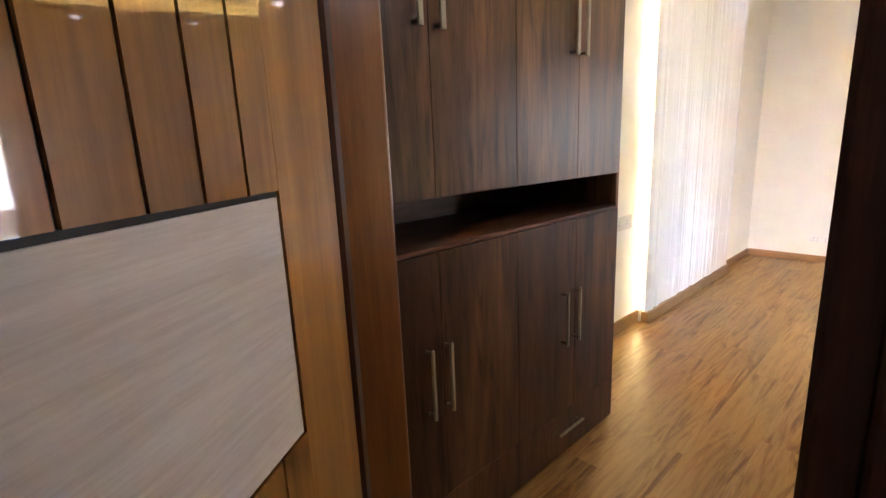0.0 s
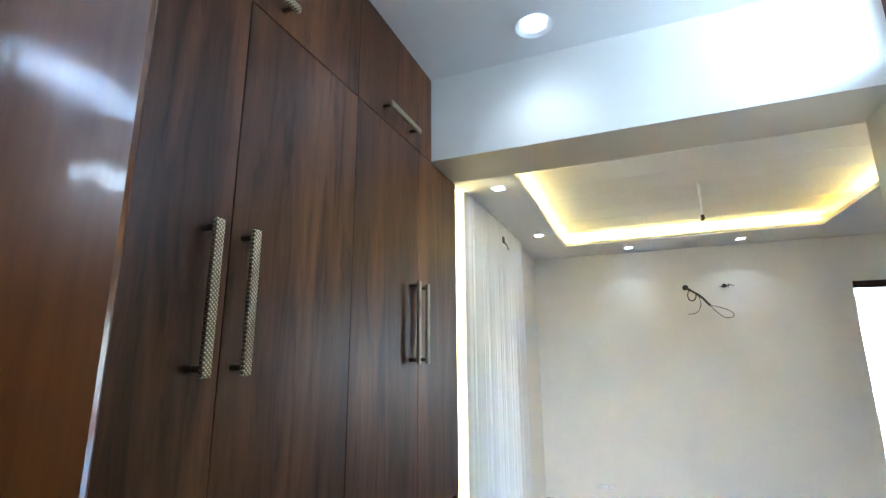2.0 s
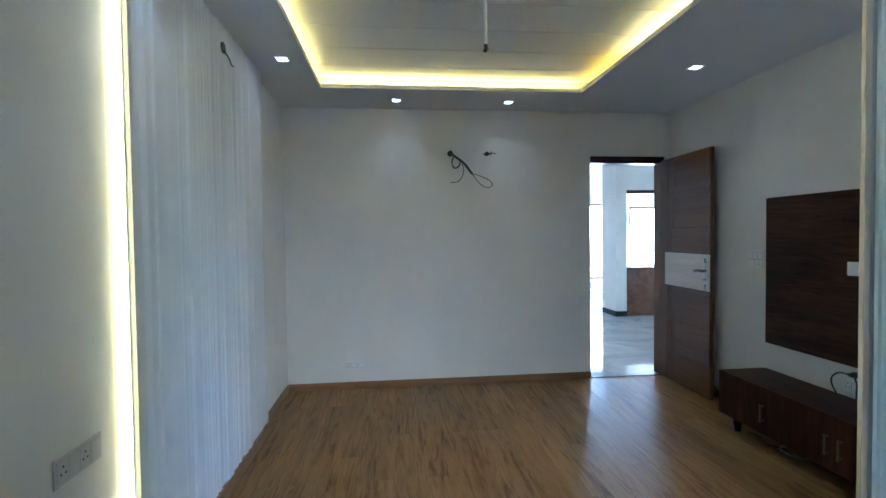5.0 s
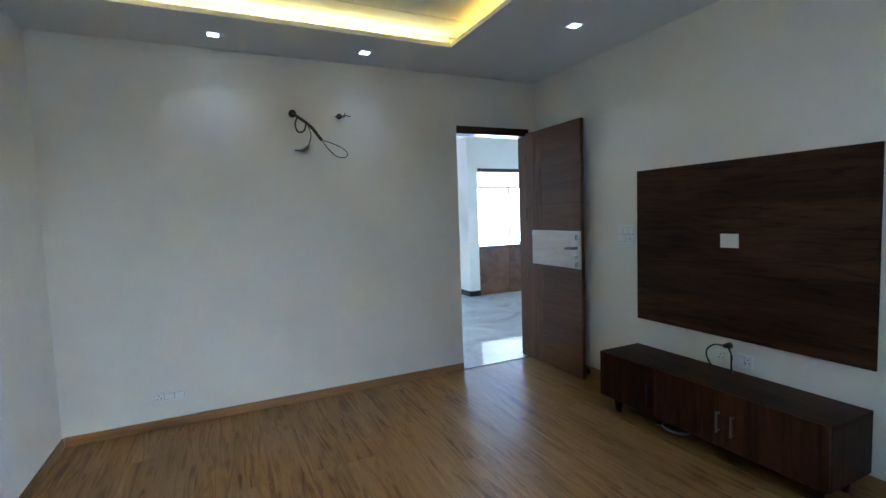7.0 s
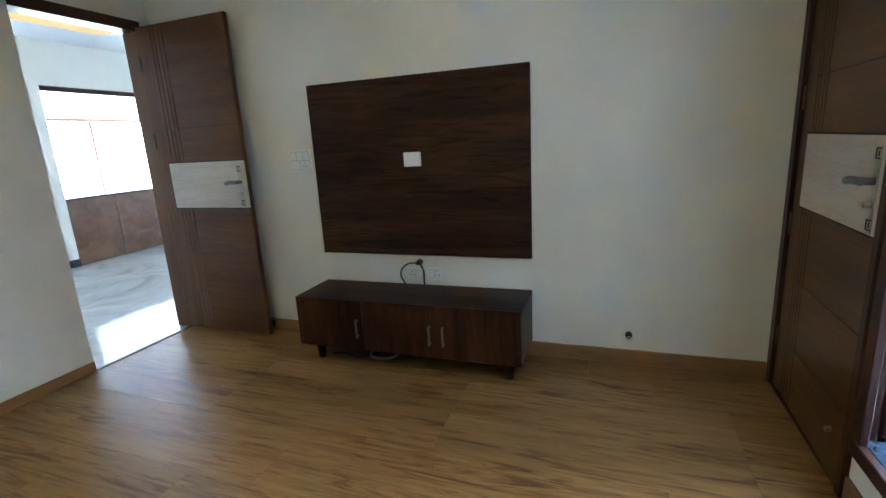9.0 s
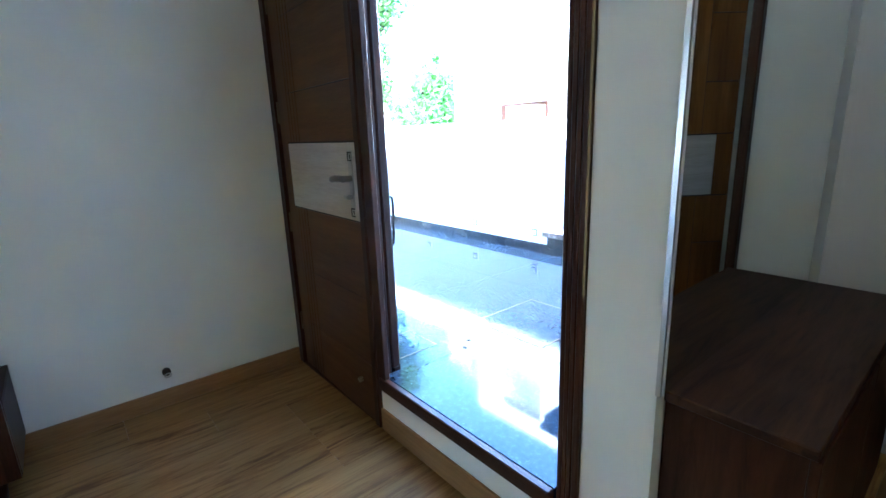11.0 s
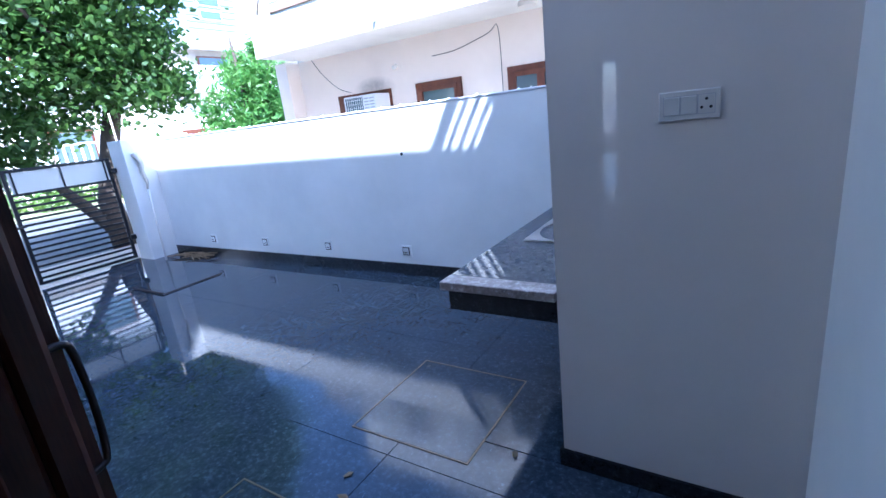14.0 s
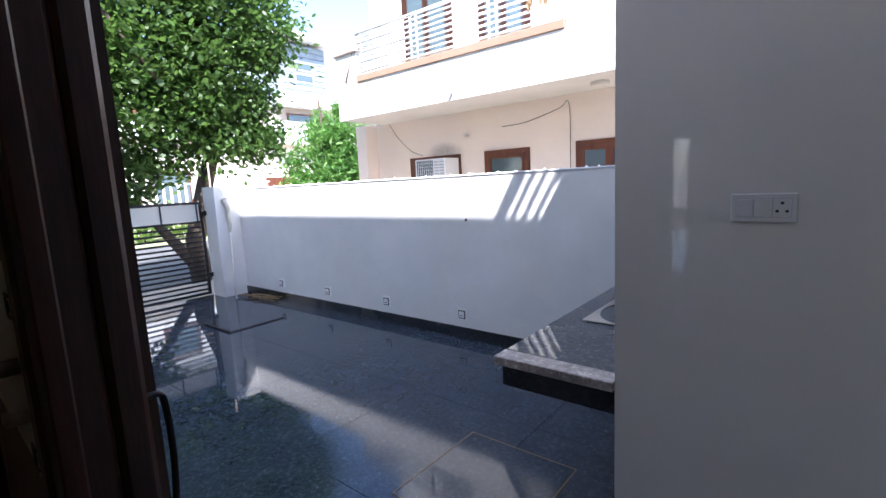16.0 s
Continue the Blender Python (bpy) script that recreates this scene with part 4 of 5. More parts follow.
plate("wall_socket", "white double socket under the television panel", (EX, 3.895, 0.468), (0, 1, 0), (-1, 0, 0), 0.11, 0.075, ("switch", "socket"), "sockets above the cabinet")
plate("wall_socket", "white double socket under the television panel", (EX, 3.775, 0.472), (0, 1, 0), (-1, 0, 0), 0.09, 0.075, ("socket", "switch"), "sockets above the cabinet")
plate("light_switch", "white switch and socket plate beside the television panel", (EX, 4.645, 1.185), (0, 1, 0), (-1, 0, 0), 0.165, 0.135, (("switch", "switch", "switch"), ("socket", "switch")))
plate("wall_socket", "white low socket plate on the cream wall", (-0.605, FY, 0.215), (1, 0, 0), (0, -1, 0), 0.20, 0.065, ("socket", "switch", "switch"))
plate("light_switch", "white four module plate beside the strip light", (WX, 2.945, 0.715), (0, 1, 0), (1, 0, 0), 0.215, 0.088, ("socket", "switch", "socket", "switch"), "", SHADEPLATE)
pc = thing("power_cord", (EX, 3.85, 0.5), "black plug with a looped cord behind the cabinet", "power cord")
part("plug", tube(bmesh.new(), [(EX - 0.012, 3.86, 0.545), (EX - 0.06, 3.86, 0.55)], 0.02, 10, 0.012), BLACK, pc)
part("cord", tube(bmesh.new(), [(EX - 0.06, 3.86, 0.55), (EX - 0.075, 3.91, 0.55), (EX - 0.07, 3.96, 0.51), (EX - 0.055, 3.975, 0.46), (EX - 0.05, 3.95, 0.41), (EX - 0.05, 3.94, 0.36)], 0.005, 6), BLACK, pc)
part("second_cord", tube(bmesh.new(), [(EX - 0.04, 3.85, 0.54), (EX - 0.05, 3.825, 0.5), (EX - 0.05, 3.825, 0.43), (EX - 0.05, 3.81, 0.36)], 0.006, 6), BLACK, pc)
st = thing("door_magnet", (EX, 2.658, 0.174), "small dark round door magnet on the wall", "door stopper")
part("cup", disc(bmesh.new(), (EX, 2.658, 0.174), (-1, 0, 0), 0.018, 0.02, 16), DARKSTEEL, st)
part("ring", tube(bmesh.new(), [(EX - 0.02, 2.655 + 0.014 * math.sin(a * 0.7), 0.158 - 0.010 * math.cos(a * 0.7)) for a in range(10)], 0.003, 6), STEEL, st)

# wires left on the north wall
wr = thing("wall_wires", (0.30, FY, 2.145), "loose wires in black conduit hanging from the cream wall", "wires")
part("socket_cup", disc(bmesh.new(), (0.30, FY, 2.145), (0, -1, 0), 0.026, 0.03, 12), BLACK, wr)
part("conduit", tube(bmesh.new(), [(0.30, FY - 0.03, 2.145), (0.34, FY - 0.06, 2.11), (0.42, FY - 0.06, 2.05), (0.47, FY - 0.05, 1.99), (0.50, FY - 0.045, 1.955)], 0.011, 8), RUBBER, wr)
part("loop", tube(bmesh.new(), [(0.33, FY - 0.05, 2.12), (0.31, FY - 0.05, 2.06), (0.33, FY - 0.05, 2.01), (0.37, FY - 0.05, 2.02), (0.385, FY - 0.05, 2.07), (0.35, FY - 0.05, 2.11)], 0.006, 6), RUBBER, wr)
part("tail", tube(bmesh.new(), [(0.40, FY - 0.05, 2.07), (0.42, FY - 0.04, 1.99), (0.40, FY - 0.03, 1.92), (0.36, FY - 0.03, 1.885), (0.30, FY - 0.03, 1.88)], 0.0035, 6), RUBBER, wr)
part("tail", tube(bmesh.new(), [(0.50, FY - 0.045, 1.955), (0.54, FY - 0.04, 1.90), (0.60, FY - 0.035, 1.845), (0.66, FY - 0.03, 1.835), (0.69, FY - 0.03, 1.86), (0.66, FY - 0.03, 1.90), (0.58, FY - 0.04, 1.935), (0.51, FY - 0.045, 1.955)], 0.0035, 6), RUBBER, wr)
wo = thing("wall_wire_stub", (0.643, FY, 2.146), "short bundle of cut wires in the cream wall", "wires")
part("cup", disc(bmesh.new(), (0.643, FY, 2.146), (0, -1, 0), 0.02, 0.02, 12), DARKSTEEL, wo)
for k in range(4):
    part("strand", tube(bmesh.new(), [(0.643, FY - 0.02, 2.146), (0.62 + 0.025 * k, FY - 0.045, 2.13 + 0.018 * (k % 2)), (0.60 + 0.04 * k, FY - 0.05, 2.14 + 0.012 * (k % 3))], 0.004, 5), DARKSTEEL, wo)

# ---- next room, seen through the doorway ----
structure("wall_living_west", boxes((-1.35, -1.2, FY + 0.12, 13.0, 0, 2.75)), WALL, "white wall of the next room")
# the first hole is added to give the bright slit mirrored in the porch wall
wall_with_holes("wall_living_front", WALL, "white front wall of the next room with windows and an added opening", "x", -1.35, 9.5, 12.9, 13.05, 0, 2.75, [(3.65, 4.38, 0.3, 2.1), (4.65, 5.25, 0.24, 2.16), (5.79, 9.2, 0.3, 2.09)])
wall_with_holes("wall_living_east", WALL, "white east wall of the next room", "y", FY + 0.12, 12.9, 9.4, 9.55, 0, 2.75, [(9.3, 12.6, 0.3, 2.1)])
structure("floor_living_east", boxes((6.6, 9.5, FY, 13.0, -0.06, 0.0)), MARBLE, "polished veined marble floor of the front bay")
structure("roof_bay", boxes((6.6, 9.55, FY, 13.1, 2.75, 2.9)), OUTWALL, "concrete slab over the front bay")
structure("wall_bay_south", boxes((6.6, 9.55, FY, FY + 0.12, 0, 2.75)), WALL, "white south wall of the front bay")
structure("ceiling_living", boxes((-1.2, 9.4, FY + 0.12, 12.9, 2.62, 2.70)), CEIL, "white ceiling of the next room")
structure("pillar_living", boxes((3.46, 3.65, 8.9, 9.42, 0, 2.62)), WALL, "white plastered pillar in the next room")
structure("baseboard_pillar", boxes((3.452, 3.655, 8.892, 9.428, 0, 0.09)), BLACKSTONE, "grey stone skirting round the pillar")
structure("wall_dado", boxes((3.65, 9.4, 8.92, 9.02, 0, 0.80)), BROWNTILE, "low wall below the inner opening")
structure("wall_over_opening", boxes((3.65, 9.4, 8.92, 9.04, 2.12, 2.62)), WALL, "white wall above the inner opening")
structure("trim_opening", boxes((3.65, 9.4, 8.90, 9.06, 2.06, 2.12), (3.65, 9.4, 8.905, 9.04, 0.80, 0.825), bevel=0.004), FRAMEWOOD_X, "dark wooden frame of the inner opening")
w2 = thing("window_3", (7.2, 12.95, 0.5), "wide window with thin red-brown frame in the next room", "window", kind="structure")
part("frame", boxes((5.79, 8.6, 12.92, 13.0, 2.03, 2.09), (5.79, 8.6, 12.92, 13.0, 0.5, 0.56), (5.79, 5.85, 12.92, 13.0, 0.56, 2.03), (6.89, 6.95, 12.92, 13.0, 0.56, 2.03), (8.54, 8.6, 12.92, 13.0, 0.56, 2.03)), REDWOOD, w2)
w3 = thing("window_4", (4.95, 12.95, 0.24), "tall narrow red-brown framed window in the next room", "window", kind="structure")
part("frame", boxes((4.65, 5.25, 12.92, 13.0, 2.11, 2.16), (4.65, 5.25, 12.92, 13.0, 0.24, 0.30), (4.65, 4.70, 12.92, 13.0, 0.30, 2.11), (5.20, 5.25, 12.92, 13.0, 0.30, 2.11)), REDWOOD, w3)

# flat plates stand in for the yellow glow of a hidden cove
for at, to in (((2.3, 7.93), (3.95, 8.17)), ((2.6, 6.6), (2.61, 7.88))):
    single("cove_light", boxes((at[0], to[0], at[1], to[1], 2.604, 2.619)), COVEGLOW, ((at[0] + to[0]) / 2, (at[1] + to[1]) / 2, 2.619), "yellow plate standing in for cove glow on the next room ceiling", "strip light", "next room strips")
for at, to, sx, sy, w in (((7.5, 13.4, 1.25), (7.5, 5, 1.0), 3.6, 2.0, LIVING), ((4.5, 13.4, 1.25), (4.5, 5, 1.0), 2.0, 2.1, LIVING * 0.6), ((9.9, 10.95, 1.25), (0, 10.5, 1.0), 3.4, 2.0, LIVING)):
    area_lamp("window_daylight", at, to, sx, sy, w, (0.70, 0.85, 1.0))

# ---- outside: ground, driveway, walls ----
structure("ground", boxes((-90, 120, -90, 120, -0.5, -0.16)), EARTH, "dusty bare ground reaching to the horizon")
structure("road", boxes((8.3, 15.5, -90, 120, -0.16, -0.12)), ASPHALT, "grey asphalt street beyond the gate")
structure("pavement", boxes((7.1, 8.3, -90, 120, -0.16, -0.06)), CONCRETE, "pale concrete apron outside the gate")
structure("driveway_base", boxes((0.635, 7.1, -0.94, 1.86, -0.16, OUT - 0.014), (2.6, 7.1, 1.86, FY, -0.16, OUT - 0.014)), BLACKSTONE, "dark bedding below the driveway slabs")
structure("wall_boundary", boxes((-6, 6.76, -1.10, -0.94, -0.16, 1.328)), OUTWALL, "white rendered boundary wall of the driveway")
random.seed(8)
bm = boxes((-6, 6.76, -1.106, -0.932, 1.328, 1.343), bevel=0.004)
for k in range(46):
    x, r = 1.2 + 5.5 * k / 46 + random.uniform(-0.05, 0.05), random.uniform(0.006, 0.018)
    bmesh.ops.create_icosphere(bm, subdivisions=1, radius=r, matrix=Matrix.Translation((x, random.uniform(-1.07, -0.945), 1.343)))
structure("coping", bm, OUTWALL, "thin uneven white coping of the boundary wall with plaster crumbs")
structure("baseboard_boundary", boxes((1.337, 6.75, -0.94, -0.928, OUT - 0.01, 0.062)), BLACKSTONE, "black stone skirting along the boundary wall")
structure("baseboard_porch", boxes((0.647, 1.337, 0.70, 0.712, OUT - 0.01, 0.03), (1.325, 1.337, -0.928, 0.70, OUT - 0.01, 0.03)), BLACKSTONE, "black stone skirting round the porch wall")
structure("gate_post", boxes((6.75, 7.06, -1.11, -0.63, -0.16, 1.375), bevel=0.006), OUTWALL, "white rendered gate post")
structure("gate_post_north", boxes((6.75, 7.06, 2.45, 2.95, -0.16, 1.375), bevel=0.006), OUTWALL, "white rendered gate post")
structure("wall_front", boxes((6.9, 7.05, 2.95, 5.8, -0.16, 1.34)), OUTWALL, "white rendered front boundary wall")


def gate_leaf(y0, y1, label):
    t = thing("gate_leaf", (7.05, y0, OUT), label, "gate", "leaves of the driveway gate")
    x0, x1, zb, zt = 7.03, 7.065, -0.005, 1.20
    part("stile", boxes((x0, x1, y0, y0 + 0.035, zb, zt), bevel=0.003), GATEBLACK, t)
    part("stile", boxes((x0, x1, y1 - 0.035, y1, zb, zt), bevel=0.003), GATEBLACK, t)
    part("top_rail", boxes((x0, x1, y0 + 0.035, y1 - 0.035, zt - 0.03, zt), bevel=0.003), GATEBLACK, t)
    part("mid_rail", boxes((x0, x1, y0 + 0.035, y1 - 0.035, 0.93, 0.955), bevel=0.003), GATEBLACK, t)
    part("bottom_rail", boxes((x0, x1, y0 + 0.035, y1 - 0.035, zb, zb + 0.03), bevel=0.003), GATEBLACK, t)
    n = 2
    w = (y1 - y0 - 0.07) / n
    for k in range(n):
        a = y0 + 0.035 + k * w
        part("sheet_panel", boxes((x0 + 0.012, x0 + 0.016, a + 0.004, a + w - 0.012, 0.957, zt - 0.032)), GATEWHITE, t, "cream sheet metal infill")
        if k:
            part("divider", boxes((x0, x1 - 0.01, a - 0.012, a + 0.004, 0.955, zt - 0.03)), GATEBLACK, t)
    part("divider", boxes((x0, x1 - 0.01, y1 - 0.085, y1 - 0.07, 0.955, zt - 0.03)), GATEBLACK, t)
    part("divider", boxes((x0, x1 - 0.01, y0 + 0.06, y0 + 0.075, 0.955, zt - 0.03)), GATEBLACK, t)
    for k in range(14):
        z = 0.062 + k * 0.0625
        part("slat", boxes((x0 + 0.004, x0 + 0.016, y0 + 0.036, y1 - 0.036, z - 0.010, z + 0.014)), GATEBLACK, t)
    return t


g1 = gate_leaf(-0.59, 0.40, "closed black steel gate leaf with horizontal slats and cream top panels")
g2 = gate_leaf(0.42, 2.40, "closed black steel gate leaf with horizontal slats and cream top panels")
for z in (0.25, 1.05):
    part("hinge", boxes((7.0, 7.06, -0.632, -0.57, z - 0.03, z + 0.03), bevel=0.008), GATEBLACK, g1)
part("latch", tube(bmesh.new(), [(7.02, 0.34, 0.62), (7.02, 0.52, 0.62)], 0.012, 8), GATEBLACK, g1)

# granite wash counter beyond the porch wall
wc = thing("wash_counter", (1.55, -0.2, 0.53), "grey granite wash counter with a dark apron on the outer wall", "counter")
part("top", boxes((1.326, 1.769, -0.938, 0.63, 0.606, 0.636), bevel=0.002), GRANITE_SLAB, wc)
part("edge_band", boxes((1.326, 1.771, 0.6305, 0.716, 0.604, 0.637), bevel=0.003), GRANITE_EDGE, wc, "paler worn granite front edge")
part("apron", boxes((1.326, 1.742, 0.67, 0.70, 0.525, 0.604), (1.712, 1.742, -0.938, 0.67, 0.525, 0.604)), BLACKSTONE, wc)
sk = thing("sink", (1.57, -0.2, 0.637), "steel sink with a square rim set in the granite counter", "sink")
bm = bmesh.new()
cx, cy, hx, hy, rz = 1.498, -0.078, 0.165, 0.225, 0.640
N = 32
ring = [(cx + 0.148 * math.cos(2 * math.pi * k / N), cy + 0.205 * math.sin(2 * math.pi * k / N)) for k in range(N)]
sq = []
for k in range(N):
    a = 2 * math.pi * k / N
    s = 1 / max(abs(math.cos(a)), abs(math.sin(a)))
    sq.append((cx + hx * s * math.cos(a), cy + hy * s * math.sin(a)))
vo = [bm.verts.new((x, y, rz + 0.002)) for x, y in sq]
vl = [bm.verts.new((x, y, rz - 0.003)) for x, y in sq]
vi = [bm.verts.new((x, y, rz)) for x, y in ring]
for k in range(N):
    j = (k + 1) % N
    bm.faces.new((vl[k], vl[j], vo[j], vo[k]))
    bm.faces.new((vo[k], vo[j], vi[j], vi[k]))
part("rim", bm, STEEL, sk)
bm = bmesh.new()
vi = [bm.verts.new((x, y, rz - 0.0005)) for x, y in ring]
vb = [bm.verts.new((cx + (x - cx) * 0.86, cy + (y - cy) * 0.86, rz - 0.14)) for x, y in ring]
for k in range(N):
    bm.faces.new((vi[k], vi[(k + 1) % N], vb[(k + 1) % N], vb[k]))
bm.faces.new(vb)
part("bowl", bm, BOWLSTEEL, sk, "dull dark brown steel bowl")

for x in (3.170, 4.085, 5.003, 5.910):
    t = thing("outdoor_socket", (x, -0.94, 0.175), "small white weatherproof socket low on the boundary wall", "socket", "sockets along the boundary wall")
    part("cover", boxes((x - 0.050, x + 0.050, -0.94, -0.927, 0.125, 0.225), bevel=0.003), PLASTIC, t)
    part("gasket", boxes((x - 0.036, x + 0.036, -0.927, -0.9235, 0.139, 0.211), bevel=0.001), RUBBER, t)
    part("flap", boxes((x - 0.027, x + 0.027, -0.9235, -0.918, 0.149, 0.203), bevel=0.002), PLASTIC, t)
    part("slot", boxes((x - 0.016, x + 0.016, -0.918, -0.9165, 0.163, 0.170)), RUBBER, t)
single("wall_hole", disc(bmesh.new(), (3.094, -0.9405, 0.978), (0, 1, 0), 0.013, 0.004, 10), BLACK, (3.094, -0.94, 0.978), "small black plug hole in the white wall", "wall plug")
plate("porch_switch", "white switch and socket plate on the glossy porch wall", (0.956, 0.70, 1.185), (-1, 0, 0), (0, 1, 0), 0.138, 0.072, ("switch", "switch", "socket"), "", SHADEPLATE)

# covers and loose things on the driveway
def inspection_cover(x0, x1, y0, y1):
    t = thing("inspection_cover", ((x0 + x1) / 2, (y0 + y1) / 2, OUT), "flush granite inspection cover with a thin brass frame", "manhole cover", "inspection covers")
    e = 0.007
    part("frame", boxes((x0, x1, y0, y0 + e, OUT - 0.01, OUT + 0.003), (x0, x1, y1 - e, y1, OUT - 0.01, OUT + 0.003), (x0, x0 + e, y0 + e, y1 - e, OUT - 0.01, OUT + 0.003), (x1 - e, x1, y0 + e, y1 - e, OUT - 0.01, OUT + 0.003)), BRASS_DARK, t)
    part("cover_slab", boxes((x0 + e + 0.002, x1 - e - 0.002, y0 + e + 0.002, y1 - e - 0.002, OUT - 0.01, OUT + 0.0022)), GRANITE, t)
    for x in (x0 + 0.05, x1 - 0.05):
        part("key_hole", disc(bmesh.new(), (x, y0 + 0.05, OUT + 0.0015), (0, 0, 1), 0.01, 0.0015, 10), BLACK, t)


inspection_cover(1.648, 2.23, 0.25, 0.856)
inspection_cover(2.125, 2.415, 1.27, 1.58)
rust = plain("rusty_steel", (0.06, 0.04, 0.03), 0.8, 0.3, grain=0.4)
ir = thing("steel_angle_bars", (5.2, -0.1, OUT), "two rusty steel angle bars lying on the wet granite", "steel bars")
part("bar", boxes((5.19, 5.72, 0.085, 0.100, OUT + 0.002, OUT + 0.018), bevel=0.002), rust, ir)
part("bar", boxes((5.18, 5.19, -0.49, 0.084, OUT + 0.002, OUT + 0.012), bevel=0.002), rust, ir)
random.seed(11)
sw = thing("straw_bundle", (6.2, -0.85, OUT), "small heap of straw coloured twine by the gate post", "twine")
for k in range(16):
    x, y, a = 6.2 + random.uniform(-0.18, 0.18), -0.84 + random.uniform(-0.06, 0.06), random.uniform(-0.5, 0.5)
    L = random.uniform(0.12, 0.3)
    part("strand", tube(bmesh.new(), [(x - L * math.cos(a), y - L * math.sin(a), OUT + 0.006 + 0.002 * k), (x, y, OUT + 0.02 + 0.002 * k), (x + L * math.cos(a), y + L * math.sin(a), OUT + 0.006 + 0.002 * k)], 0.006, 5), STRING, sw)
for (x, y, r) in ((1.982, 1.175, 0.3), (2.039, 1.085, 1.2), (1.507, 0.734, 2.0)):
    bm = bmesh.new()
    pts = [(-0.022, 0, 0.002), (-0.008, 0.011, 0.006), (0.012, 0.009, 0.004), (0.024, 0, 0.009), (0.012, -0.009, 0.004), (-0.008, -0.011, 0.006)]
    c0 = bm.verts.new((x, y, OUT + 0.005))
    vs = [bm.verts.new((x + px * math.cos(r) - py * math.sin(r), y + px * math.sin(r) + py * math.cos(r), OUT + pz)) for px, py, pz in pts]
    for i in range(6):
        bm.faces.new((c0, vs[i], vs[(i + 1) % 6]))
    single("fallen_leaf", bm, STRING, (x, y, OUT), "small curled yellow fallen leaf on the granite", "leaf", "fallen leaves")
pl = thing("leaning_pipe", (6.53, -0.66, OUT), "white plastic pipe leaning on the gate post, rag tied on", "pipe")
part("pipe", tube(bmesh.new(), [(6.53, -0.66, OUT), (6.62, -0.72, 0.5), (6.725, -0.78, 1.0)], 0.012, 8), PIPE, pl)
part("rag", tube(bmesh.new(), [(6.715, -0.73, 1.22), (6.715, -0.77, 1.1), (6.70, -0.75, 1.0), (6.69, -0.77, 0.88), (6.68, -0.75, 0.8)], 0.035, 7, 0.012), CLOTH, pl, "off white twisted rag")
single("thin_pole", tube(bmesh.new(), [(7.15, -0.78, -0.06), (7.16, -0.79, 1.0), (7.14, -0.78, 1.7)], 0.011, 8), CONCRETE, (7.15, -0.78, -0.06), "thin grey pole standing behind the gate post", "pole")

# ---- neighbouring house ----
nh = thing("neighbour_house", (2.5, -6.5, -0.16), "two storey peach and white house with a railed balcony", "house")
NY, BY = -4.0, -3.0
part("wall", boxes((-6, 7.56, -10, NY, -0.16, 2.37)), SOOTWALL, nh, "pale peach ground floor wall, sooted above the air conditioner")
part("upper_wall", boxes((-6, 7.3, -10, NY, 2.37, 5.6)), OUTWALL, nh, "white upper floor wall")
part("pillar", boxes((7.3, 7.56, NY, NY + 0.28, -0.16, 2.366)), PINKWALL, nh)
bal = part("balcony", boxes((-6, 7.1, NY, BY, 2.366, 2.90)), OUTWALL, nh, "white cantilevered balcony slab and fascia")
part("ledge", boxes((3.15, 6.6, BY - 0.06, BY + 0.025, 2.9005, 3.0), bevel=0.006), CONCRETE_TAN, bal, "beige stone ledge under the railing")
part("parapet", boxes((6.62, 7.1, BY - 0.12, BY, 2.9005, 3.36), (6.98, 7.1, NY, BY - 0.12, 2.9005, 3.36)), OUTWALL, bal)
part("parapet", boxes((-6, 3.1, BY - 0.12, BY, 2.9005, 3.6)), OUTWALL, bal)
part("coping_stone", boxes((6.58, 7.14, BY - 0.16, BY + 0.04, 3.3605, 3.44), bevel=0.006), CONCRETE, bal)
part("coping_stone", boxes((-6, 2.7, BY - 0.16, BY + 0.04, 3.6005, 3.66), bevel=0.006), CONCRETE, bal)
WHITEMETAL = plain("white_painted_rail", (0.78, 0.78, 0.77), 0.4)
rl = part("railing", tube(bmesh.new(), [(3.12, BY - 0.03, 3.62), (6.62, BY - 0.03, 3.62)], 0.022, 8), WHITEMETAL, nh, "white horizontal bar balcony railing")
for k in range(8):
    part("rail", tube(bmesh.new(), [(3.12, BY - 0.03, 3.045 + k * 0.072), (6.62, BY - 0.03, 3.045 + k * 0.072)], 0.013 if k % 2 else 0.018, 6), WHITEMETAL, rl)
for x in (3.2, 4.05, 4.16, 4.4, 5.35, 5.46, 5.6, 6.5):
    part("baluster", tube(bmesh.new(), [(x, BY - 0.03, 2.985), (x, BY - 0.03, 3.62)], 0.015, 6), WHITEMETAL, rl)


